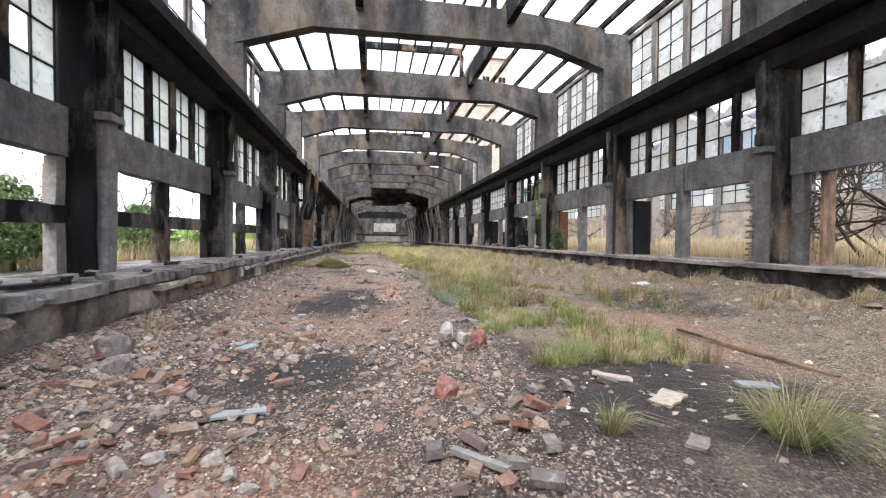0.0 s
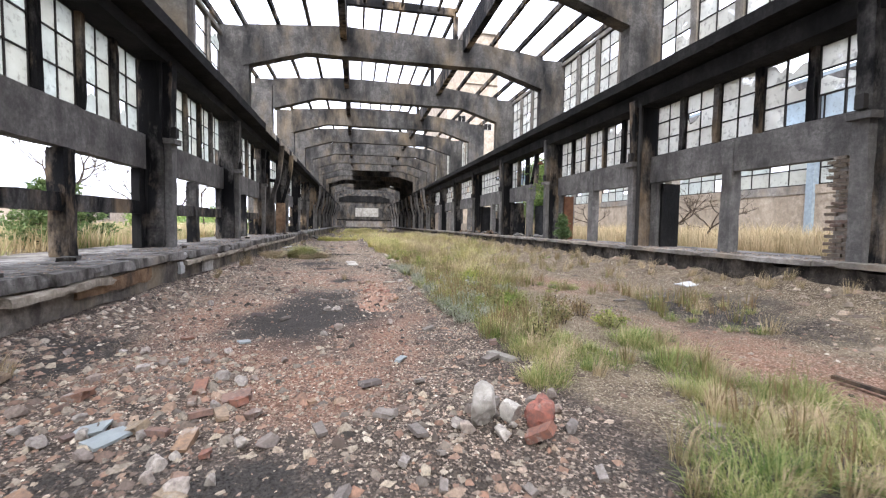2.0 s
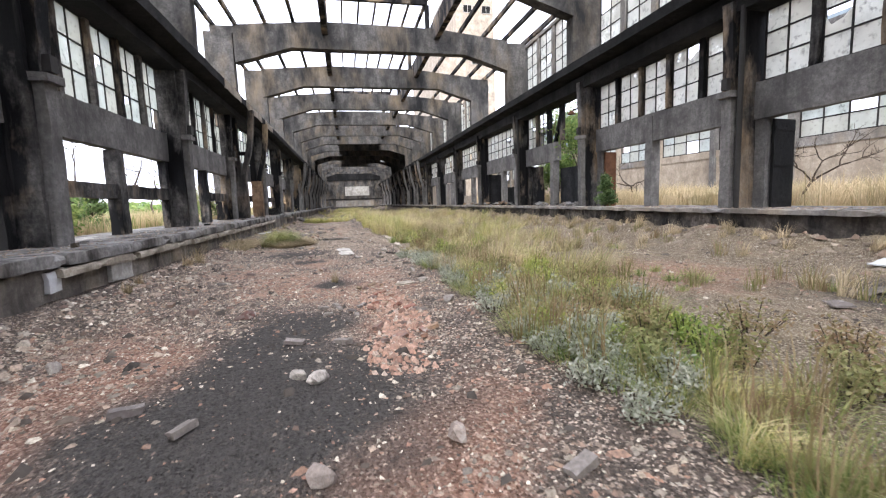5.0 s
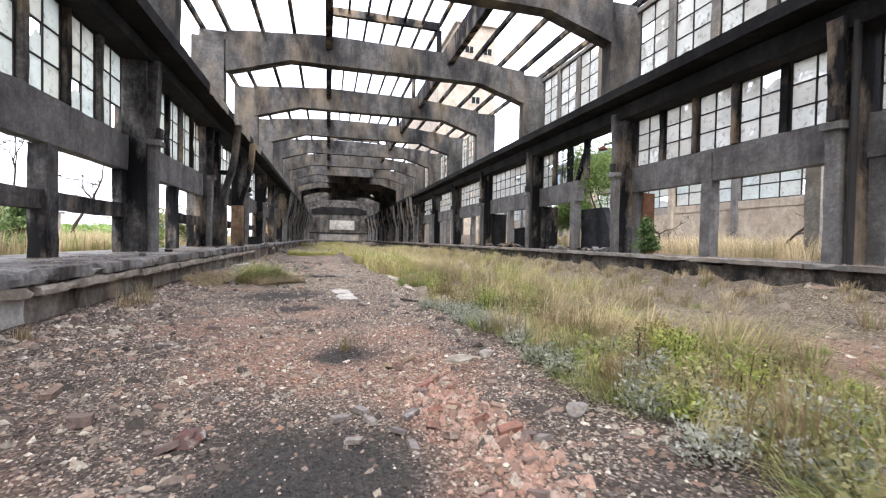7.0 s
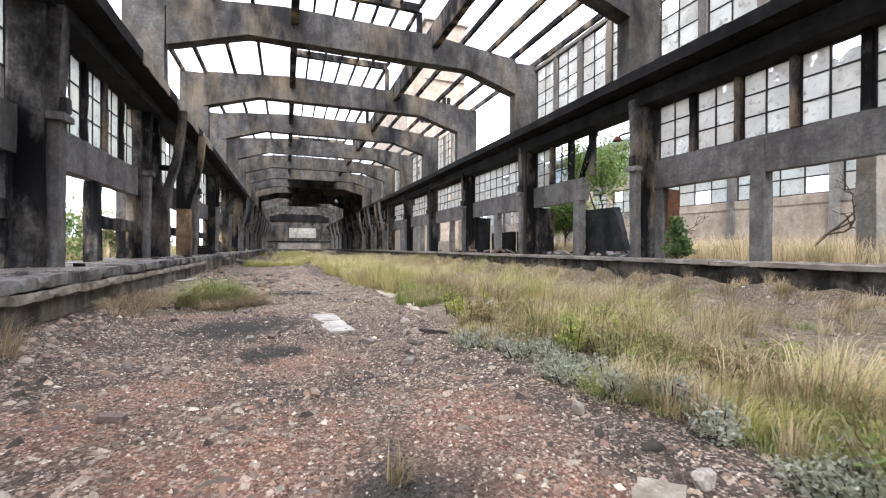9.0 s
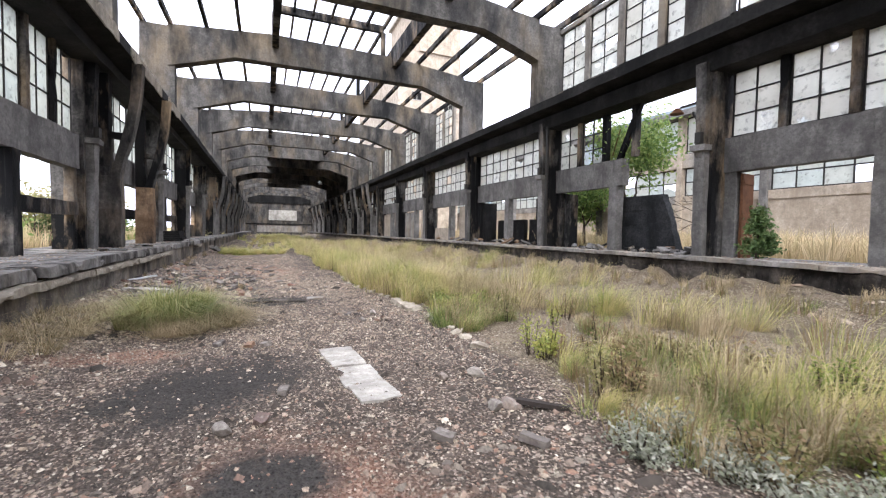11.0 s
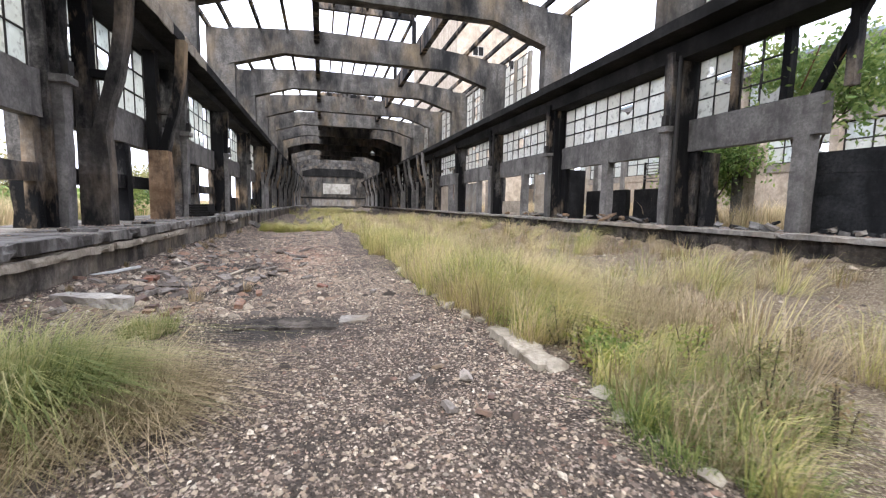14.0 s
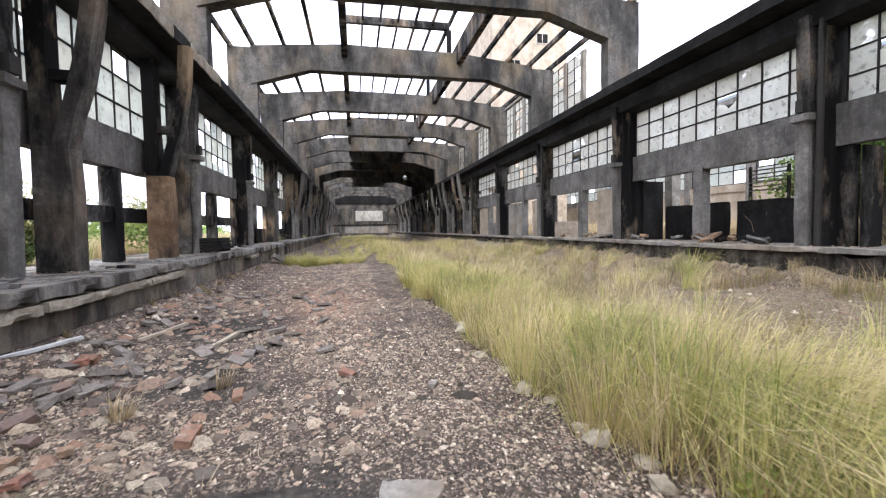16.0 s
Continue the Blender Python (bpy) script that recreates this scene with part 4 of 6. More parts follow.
# ---- shrubs and trees ----
def leaves(name, points, size, material, parent, seed, label=""):
    """Many small leaves: bent quads of random turn at the points given."""
    rng = np.random.default_rng(seed)
    p = np.array(points)
    n = len(p)
    a = rng.normal(size=(n, 3))
    a /= np.linalg.norm(a, axis=1)[:, None]
    c = np.cross(a, rng.normal(size=(n, 3)))
    c /= np.linalg.norm(c, axis=1)[:, None]
    sz = size * (0.6 + 0.8 * rng.random(n))[:, None]
    verts = np.stack([p - a * sz, p + c * sz * 0.45, p + a * sz, p - c * sz * 0.45], 1).reshape(-1, 3)
    me = bpy.data.meshes.new(name)
    me.from_pydata(verts.tolist(), [], [(4 * i, 4 * i + 1, 4 * i + 2, 4 * i + 3) for i in range(n)])
    me.materials.append(material)
    ob = new(name, me)
    ob.parent = parent
    if label:
        ob["label"] = label
    return ob


def limb(bm, a, b, ra, rb, n=6):
    a, b = Vector(a), Vector(b)
    d = (b - a).normalized()
    s = d.orthogonal().normalized()
    u = d.cross(s)
    r0 = [bm.verts.new(a + (s * math.cos(t) + u * math.sin(t)) * ra) for t in (6.2832 * i / n for i in range(n))]
    r1 = [bm.verts.new(b + (s * math.cos(t) + u * math.sin(t)) * rb) for t in (6.2832 * i / n for i in range(n))]
    for i in range(n):
        k = (i + 1) % n
        bm.faces.new((r0[i], r0[k], r1[k], r1[i]))


def grow(bm, r, at, way, length, rad, depth, tips, bend=0.35, split=(2, 3), shrink=0.72):
    p, d = Vector(at), Vector(way).normalized()
    for i in range(3):
        d2 = (d + Vector((r.gauss(0, bend), r.gauss(0, bend), r.gauss(0.05, bend))) * 0.5).normalized()
        q = p + d2 * (length / 3)
        limb(bm, p, q, rad * (1 - 0.12 * i), rad * (1 - 0.12 * (i + 1)), 6 if rad > 0.02 else 4)
        p, d = q, d2
        if depth <= 1:
            tips.append(tuple(p))
    if depth == 0:
        return
    for _ in range(r.randint(*split)):
        w = (d + Vector((r.gauss(0, 0.55), r.gauss(0, 0.55), r.gauss(0.1, 0.45)))).normalized()
        grow(bm, r, p, w, length * shrink * r.uniform(0.8, 1.1), rad * 0.6, depth - 1, tips, bend, split, shrink)


def tree(name, at, h, rad, label, category, leaf=None, count=0, size=0.06, spread=0.28, depth=4, seed=1, way=(0, 0, 1), split=(2, 3), shrink=0.72):
    t = thing(name, label, category, at)
    r = random.Random(seed)
    bm, tips = bmesh.new(), []
    grow(bm, r, (0, 0, -0.1), way, h * 0.36, rad, depth, tips, split=split, shrink=shrink)
    part("trunk", bm, M_BARK, t)
    if leaf:
        pts = []
        for _ in range(count):
            p = r.choice(tips)
            pts.append((p[0] + r.gauss(0, spread), p[1] + r.gauss(0, spread), max(0.1, p[2] + r.gauss(0, spread))))
        leaves("crown", pts, size, leaf, t, seed)
    return t


def conifer(at, h, w, seed, label):
    t = thing("young_pine", label, "pine", at, "young pines outside")
    r = random.Random(seed)
    bm, pts = bmesh.new(), []
    limb(bm, (0, 0, -0.05), (0, 0, h * 0.95), 0.035 * h, 0.008, 7)
    z = 0.1 * h
    while z < h * 0.97:
        for _ in range(6):
            a, ln = r.uniform(0, 6.28), w * (1 - z / h) ** 0.8 * r.uniform(0.7, 1.1)
            tip = (math.cos(a) * ln, math.sin(a) * ln, z + ln * 0.25)
            limb(bm, (0, 0, z), tip, 0.012, 0.004, 4)
            for _ in range(int(95 * ln) + 16):
                u = r.uniform(0.25, 1.05)
                pts.append((tip[0] * u + r.gauss(0, 0.06), tip[1] * u + r.gauss(0, 0.06), z + ln * 0.25 * u + r.gauss(0, 0.05)))
        z += 0.08 * h
    part("trunk", bm, M_BARK, t)
    leaves("crown", pts, 0.048, M_PINE, t, seed)


def shrub(at, rad, h, n, mat, seed, label, name="shrub", size=0.03):
    """A low bushy plant: thin stems and many leaves in uneven clumps."""
    t = thing(name, label, "shrub", at)
    r = random.Random(seed)
    bm, pts = bmesh.new(), []
    for _ in range(max(5, n // 45)):
        a, q = r.uniform(0, 6.28), math.sqrt(r.random()) * rad
        top = (math.cos(a) * q * 1.1, math.sin(a) * q * 1.1, h * r.uniform(0.55, 1.0) * (1 - 0.35 * q / rad))
        limb(bm, (top[0] * 0.4, top[1] * 0.4, -0.02), top, 0.006, 0.003, 4)
        for _ in range(45):
            u = r.uniform(0.3, 1.05)
            k = 0.4 + 0.6 * u
            pts.append((top[0] * k + r.gauss(0, 0.035), top[1] * k + r.gauss(0, 0.035), max(0.0, top[2] * u + r.gauss(0, 0.03))))
    part("woody_stem", bm, M_BARK, t)["kind"] = "stuff"
    leaves("foliage", pts, size, mat, t, seed)


def build_plants():
    r = random.Random(77)

    def on(x, y):
        return (x, y, ground_z(x, y))

    for i in range(46):
        y = r.uniform(10.5, 18.5)
        x = grass_edge(y) + r.uniform(-0.14, 0.30)
        shrub(on(x, y), r.uniform(0.10, 0.22), r.uniform(0.14, 0.26), 640, M_SAGE, i, "grey-green woolly shrub at the edge of the way", "shrub", 0.017)
    for i in range(64):
        y = r.uniform(9.0, 20)
        x = grass_edge(y) + r.uniform(0.25, 2.0)
        shrub(on(x, y), r.uniform(0.14, 0.26), r.uniform(0.25, 0.5), 560, r.choice((M_LIME, M_DULL, M_DULL, M_WEED, M_WEED)), 100 + i, "leafy yellow-green weed among the grass", "weed", 0.02)
    for i in range(46):
        y = r.uniform(10.8, 14.8)
        x = grass_edge(y) + 0.12 + abs(r.gauss(0, 0.45))
        shrub(on(x, y), r.uniform(0.16, 0.30), r.uniform(0.18, 0.38), 700, r.choice((M_LIME, M_DULL, M_DULL, M_SAGE)), 400 + i, "low leafy green weed at the edge of the way", "weed", 0.02)
    for i in range(22):
        y = r.uniform(20, 27)
        x = grass_edge(y) + r.uniform(0.2, 1.6)
        shrub(on(x, y), r.uniform(0.10, 0.2), r.uniform(0.25, 0.5), 260, r.choice((M_DULL, M_WEED, M_LIME)), 200 + i, "withered brown-green weed among the grass", "weed", 0.018)
    for i in range(9):
        y = r.uniform(22.6, 24.6)
        x = grass_edge(y) + r.uniform(0.15, 0.6)
        shrub(on(x, y), r.uniform(0.14, 0.24), r.uniform(0.14, 0.3), 600, M_LEAF if i % 2 else M_LIME, 500 + i, "low fresh green weed beside the kerb", "weed", 0.022)
    for i in range(14):
        y = r.uniform(19, 23)
        x = grass_edge(y) + r.uniform(0.3, 2.4)
        shrub(on(x, y), 0.12, r.uniform(0.3, 0.5), 200, M_WEED, 300 + i, "dry brown weed on bare soil", "weed", 0.016)
    # outside, beyond the right wall
    tree("birch_tree", on(14.2, 29.0), 5.6, 0.07, "slender green tree growing behind the broken bay", "tree", M_LEAF, 5200, 0.075, 0.34, 4, 5)
    tree("leafy_bush", on(13.2, 30.8), 3.0, 0.05, "dense green bush behind the broken bay", "bush", M_LEAF, 5200, 0.075, 0.30, 4, 8, split=(3, 4))
    tree("leafy_bush", on(14.0, 31.9), 2.6, 0.05, "dense green bush behind the broken bay", "bush", M_LEAF, 3200, 0.075, 0.30, 4, 9, split=(3, 4))
    conifer((10.6, 22.4, TOP_R - 0.02), 1.2, 0.42, 3, "small dark green pine beside the pillar")
    tree("bare_tree", on(13.6, 9.3), 4.4, 0.065, "bare dark bush with crooked branches", "bush", None, 0, depth=5, seed=12, way=(0.3, 0.3, 1), split=(4, 4))
    tree("bare_tree", on(13.4, 10.6), 3.6, 0.06, "dense bare bush of thin dark twigs", "bush", None, 0, depth=5, seed=17, way=(0.1, 0.5, 1), split=(4, 4), shrink=0.78)
    tree("bare_tree", on(15.5, 11.5), 4.0, 0.055, "bare dark bush with crooked branches", "bush", None, 0, depth=5, seed=13, way=(-0.3, 0.4, 1), split=(3, 3))
    tree("bare_tree", on(15.8, 22.5), 3.2, 0.06, "bare dark bush with crooked branches", "bush", None, 0, depth=4, seed=14, way=(0.2, -0.5, 0.8), split=(3, 3))
    tree("bare_tree", on(14.4, 18.8), 2.6, 0.05, "bare dark bush with crooked branches", "bush", None, 0, depth=4, seed=15, way=(0.2, -0.5, 0.8), split=(3, 3))
    tree("bare_tree", on(14.6, 26.2), 3.0, 0.05, "bare dark bush with crooked branches", "bush", None, 0, depth=4, seed=16, way=(-0.3, -0.4, 0.8), split=(3, 3))
    # outside, beyond the left wall
    for i, (x, y, h, w) in enumerate(((-5.5, 11.6, 1.9, 1.2), (-5.2, 10.2, 1.7, 1.1), (-5.6, 16.2, 1.7, 1.0), (-6.6, 13.2, 1.5, 0.9), (-6.4, 18.6, 1.9, 1.1), (-7.6, 20.5, 2.0, 1.1), (-7.2, 9.2, 2.2, 1.1), (-6.2, 23.9, 1.3, 0.8), (-5.6, 33.5, 1.2, 0.7))):
        conifer(on(x, y), h, w, 40 + i, "bushy green young pine in the meadow")
    tree("bare_tree", on(-8.5, 10.6), 5.4, 0.09, "bare thin-branched tree in the meadow", "tree", None, 0, depth=5, seed=22, split=(2, 3))
    tree("bare_tree", on(-10.5, 25.5), 5.0, 0.09, "bare thin-branched tree in the meadow", "tree", None, 0, depth=5, seed=23, split=(2, 3))
    tree("bare_tree", on(-8.5, 31.0), 4.5, 0.08, "bare thin-branched tree in the meadow", "tree", None, 0, depth=5, seed=24, split=(2, 3))
    tree("bare_tree", on(-9.5, 37.0), 4.6, 0.08, "bare thin-branched tree in the meadow", "tree", None, 0, depth=5, seed=25, split=(2, 3))
    for i, (x, y, h) in enumerate(((-5.3, 27.6, 1.5), (-5.6, 33.0, 1.7), (-5.1, 36.4, 1.3), (-5.8, 39.5, 1.9), (-5.4, 21.0, 1.0), (-6.3, 44.0, 2.2))):
        tree("leafy_bush", on(x, y), h, 0.03, "low green bush outside the open bays", "bush", M_DULL if i % 2 else M_LEAF, 1500, 0.06, 0.22, 4, 60 + i, split=(3, 3))
    for i, (x, y, h) in enumerate(((-7.2, 17.0, 4.2), (-8.4, 20.5, 4.8), (-9.0, 28.0, 4.6), (-7.8, 34.0, 4.4), (-9.8, 14.0, 5.2))):
        tree("bare_tree", on(x, y), h, 0.06, "bare thin-branched tree in the meadow", "tree", None, 0, depth=5, seed=70 + i, split=(3, 3), shrink=0.76)
    # far wood
    pts = []
    for _ in range(9000):
        y = r.uniform(-60, 240)
        top = 3.2 + 1.8 * noise.noise(Vector((y * 0.08, 0, 3))) + 0.7 * noise.noise(Vector((y * 0.4, 0, 5)))
        pts.append((-62 + r.gauss(0, 3), y, r.uniform(0.6, max(1.0, top))))
    ob = leaves("far_wood", pts, 0.9, M_LEAF, None, 5)
    tagged(ob, "low green wood across the meadow", "wood", kind="stuff")


build_plants()


def brick_mat(name, cols, rough=0.95):
    m, nt, b = mat_nodes(name, rough)
    info = nt.nodes.new("ShaderNodeObjectInfo")
    r = nt.nodes.new("ShaderNodeValToRGB")
    e = r.color_ramp.elements
    e[0].color, e[1].color = (*cols[0], 1), (*cols[-1], 1)
    for i, c in enumerate(cols[1:-1], 1):
        e.new(i / (len(cols) - 1)).color = (*c, 1)
    nt.links.new(info.outputs["Random"], r.inputs[0])
    n = noise_node(nt, 26, 7, 0.75)
    w = noise_node(nt, 7, 5, 0.7, offset=2)
    c = mixc(nt, ramp(nt, n, 0.35, 0.75), r.outputs[0], (0.10, 0.085, 0.078))
    c = mixc(nt, ramp(nt, w, 0.56, 0.70), c, (0.34, 0.31, 0.28))
    nt.links.new(c, b.inputs["Base Color"])
    bump(nt, b, [(n, 0.006), (w, 0.01)])
    return m


M_BRICKWALL = brick_mat("old_wall_brick", ((0.22, 0.18, 0.14), (0.27, 0.22, 0.165), (0.20, 0.13, 0.10)))


M_BLUEGLASS = glass_mat("bluish_sheet_glass", (0.62, 0.76, 0.86), -0.2, 33)


# ---- buildings outside ----
def build_factory():
    x = 21.5
    f = thing("factory_building", "tan factory building with pale window bands and blue-grey piers", "building", (x, 34, 0.7), kind="structure")
    at = (x, 34, 0.7)
    r = random.Random(31)
    glass, piers = M_GLASS, (M_TAN, M_SILL, M_SILL, M_CONC, M_BLUE, M_CONC, M_SILL, M_TAN)
    y, i = 3.0, 0
    while y < 64:
        y2 = y + 4.3
        part("base_wall", rel(block(x, x + 0.4, y, y2, 0.6, 3.1, 1.0, 0.01), at), M_TAN, f)
        part("brick_course", rel(block(x - 0.04, x + 0.3, y, y2, 3.1, 3.5, 0.6, 0.02), at), M_CONC if i % 3 == 1 else M_TAN, f)
        part("ledge", rel(block(x - 0.12, x + 0.3, y, y2, 5.0, 5.75, 0.6, 0.02), at), M_TAN if i % 2 else M_CONC, f)
        part("pier", rel(block(x - 0.16, x + 0.34, y - 0.16, y + 0.16, 0.6, 7.9, 1.0, 0.01), at), piers[i % 8], f)
        for z0, z1, rows in ((3.5, 5.0, 2), (5.75, 7.7, 1)):
            w = window(x + 0.12, y + 0.2, y2 - 0.2, z0, z1, 4 if rows == 2 else 2, rows, glass if rows == 2 or r.random() < 0.25 else M_BLUEGLASS, r, 0.10 if rows == 2 else 0.0, 0.1, 0.06, single=True, label="pale factory window across the yard")
            w.parent = f
            w.name = "window"
            for key in ("label", "category", "kind"):
                del w[key]
            w.location = Vector(w.location) - Vector(at)
        y, i = y2, i + 1
    part("eave", rel(block(x - 0.6, x + 0.2, 3, 64, 7.7, 8.0, 2, 0.01), at), M_SILL, f)
    bm = extrude_y([(x - 0.6, 8.0), (x + 2.2, 8.9), (x + 2.2, 9.05), (x - 0.6, 8.15)], 3, 64, 2)
    bmesh.ops.recalc_face_normals(bm, faces=bm.faces)
    part("roof", rel(bm, at), M_BLUE, f, "blue-grey sheet roof")


def build_tower():
    at = (15.3, 60.0, 0.7)
    t = thing("concrete_tower", "tall tan concrete tower block with small dark windows", "tower", at, kind="structure")
    part("lower_block", rel(block(12.2, 18.6, 56.0, 74.0, 0.5, 18.6, 2.5, 0.02), at), M_TAN, t)
    part("upper_block", rel(block(14.2, 18.5, 55.8, 66.0, 18.6, 24.5, 2.0, 0.02), at), M_TAN, t)
    part("cornice", rel(block(13.9, 18.8, 55.5, 66.3, 24.5, 24.9, 2.0, 0.01), at), M_PALE, t)
    for xx, zz in ((15.1, 21.5), (17.2, 21.5), (16.0, 16.2), (13.6, 14.0), (16.9, 13.2)):
        w = thing("window", "small dark opening in the tower", "window", (xx - at[0], 55.74 - at[1] + (0.2 if zz < 18.6 else 0), zz - at[2]))
        w.parent = t
        for key in ("label", "category"):
            del w[key]
        part("window_frame", block(-0.06, 0.96, 0.0, 0.05, -0.06, 0.76), M_PALE, w)
        part("pane", block(0.0, 0.42, -0.02, 0.0, 0.0, 0.7), M_BLACK, w)
        part("pane", block(0.48, 0.9, -0.02, 0.0, 0.0, 0.7), M_BLACK, w)


def build_left_house():
    at = (-31.0, 60.0, 0.7)
    h = thing("outbuilding", "low tan outbuilding with a flat roof in the meadow", "building", at, kind="structure")
    part("wall", rel(block(-36, -31.5, 56, 76, 0.5, 3.6, 1.5, 0.02), at), M_TAN, h)
    part("roof", rel(block(-36.3, -31.2, 55.7, 76.3, 3.6, 3.85, 2, 0.01), at), M_CONC, h)
    for y in (58, 62, 66, 70):
        part("window", rel(block(-31.5, -31.46, y, y + 1.3, 1.7, 2.9), at), M_BLACK, h)
        part("sill", rel(block(-31.5, -31.38, y - 0.1, y + 1.4, 1.55, 1.66), at), M_PALE, h)


build_factory()
build_tower()
build_left_house()


# ---- things along the walls ----
def raking_strut(x_wall, s, y, base, mat_low, label, wide=0.34):
    """A forked concrete strut: one leg goes up by the wall, the other leans in under the crane girder."""
    at = (x_wall, y, base)
    t = thing("forked_strut", label, "strut", at, "forked struts under the girders")

    def leg(name, pts, mat, y0=0.0, y1=wide):
        bm = extrude_y([(s * a, z) for a, z in pts], y0, y1, 0.2, 0.012)
        bmesh.ops.recalc_face_normals(bm, faces=bm.faces)
        part(name, bm, mat, t)

    leg("foot", [(0.08, -0.03), (0.62, -0.03), (0.63, 1.2), (0.60, 1.95), (0.10, 1.95)], mat_low)
    leg("wall_leg", [(0.10, 1.953), (0.36, 1.953), (0.38, 2.3), (0.36, 3.2), (0.36, 4.68), (0.08, 4.68)], M_SOOT, 0.01, wide - 0.01)
    leg("raking_leg", [(0.364, 1.953), (0.60, 1.953), (0.70, 2.45), (0.88, 3.0), (1.00, 3.6), (1.08, 4.2), (1.14, 5.05), (0.90, 5.05), (0.84, 4.1), (0.74, 3.4), (0.58, 2.75)], mat_low if mat_low in (M_SILL, M_STRUT) else M_SOOT, 0.01, wide - 0.01)
    leg("tie", [(0.365, 2.98), (0.66, 2.98), (0.72, 3.14), (0.365, 3.14)], M_SOOT, 0.04, wide - 0.04)


raking_strut(XL, 1, 30.65, TOP_L, M_STRUT, "forked grey concrete strut standing on the platform")
raking_strut(XL, 1, 34.35, TOP_L, M_OCHRE, "forked concrete strut with a rust-orange foot")
for k in range(6, 15):
    for side, xw, base in ((1, XL, TOP_L), (-1, XR, TOP_R)):
        raking_strut(xw, side, beam_y(k) + 2.1, base, M_SILL, "forked grey concrete strut far down the hall", 0.30)
        raking_strut(xw, side, beam_y(k) + 4.2, base, M_SOOT, "forked sooty concrete strut far down the hall", 0.35)


def slab(name, label, category, m, w, d, h, mat, seed, chip=0.05, cuts=3):
    """A loose broken slab."""
    bm = box(bmesh.new(), -w / 2, w / 2, -d / 2, d / 2, 0, h, min(w, d) / cuts, 0.0)
    off = Vector((seed * 3.7, seed * 1.3, 0))
    for v in bm.verts:
        n = noise.noise_vector(v.co * 4 + off) * 0.6 + noise.noise_vector(v.co * 15 + off) * 0.45
        v.co += Vector((n.x, n.y, n.z * 0.3)) * chip
    ob = tagged(part(name, bm, mat), label, category)
    ob.matrix_world = m
    return ob


def door_leaf(at, rz, w, h, mat, label):
    t = thing("door_leaf", label, "door", at)
    t.rotation_euler = (0, 0, radians(rz))
    panel = part("panel", block(0, w, -0.03, 0.03, 0, h, 0.4, 0.004), mat, t)
    for z in (0.12, h / 2 - 0.05, h - 0.25):
        part("rail", block(0.02, w - 0.02, -0.045, -0.031, z, z + 0.12), mat, panel)
    part("hinge_strap", block(0.0, 0.3, 0.031, 0.045, h - 0.4, h - 0.33), M_STEEL, panel, "black iron hinge strap")


door_leaf((XR + 0.16, 16.55, TOP_R - 0.02), 10, 0.75, 2.0, M_BLACK, "black burnt door leaf standing open")
door_leaf((XR + 0.16, 23.05, TOP_R - 0.02), 8, 0.5, 2.0, M_RUST, "rust-brown steel door leaf standing open")
door_leaf((XR + 0.16, 29.5, TOP_R - 0.02), 12, 0.7, 2.0, M_SOOT, "sooty door leaf standing open")
door_leaf((XR + 0.16, 36.0, TOP_R - 0.02), 6, 0.8, 2.0, M_BLACK, "black burnt door leaf standing open")
door_leaf((XR + 0.10, 9.75, TOP_R - 0.02), 14, 0.45, 2.02, M_OCHRE, "ochre painted door frame board standing open")

# the infill brick of the jamb beside the pillar
def brick_jamb(y0, y1):
    par = thing("brick_jamb", "crumbling brick jamb with flaking render beside the pillar", "wall", (XR + 0.02, y0, TOP_R - 0.02), kind="structure")
    r = random.Random(8)
    z = 0.0
    row = 0
    meshes = []
    for i in range(4):
        bm = box(bmesh.new(), 0, 0.24, 0, 0.235, 0, 0.062, 0.08, 0.0)
        for v in bm.verts:
            v.co += noise.noise_vector(v.co * 11 + Vector((i * 3, 1, 2))) * 0.008
        me = mesh_of(bm, "brick")
        me.materials.append(M_BRICKWALL)
        meshes.append(me)
    while z < 2.0:
        y = -0.12 * (row % 2)
        while y < y1 - y0 - 0.05:
            if r.random() > 0.12:
                ob = new("brick", r.choice(meshes))
                ob.parent = par
                ob.location = (r.uniform(-0.02, 0.03), max(0, y), z)
            y += 0.25
        z, row = z + 0.074, row + 1
    part("mortar", block(0.03, 0.22, 0.0, y1 - y0 - 0.03, 0, 2.0, 0.3, 0.01), M_CONC, par)


brick_jamb(10.85, 11.45)

# broken bay: the black wall stub, leaning mullion, lamp arm
M_TAR = concrete("tarred_masonry", (0.028, 0.029, 0.031), (0.06, 0.061, 0.064), (0.012, 0.012, 0.013), 0.45, 0.65)


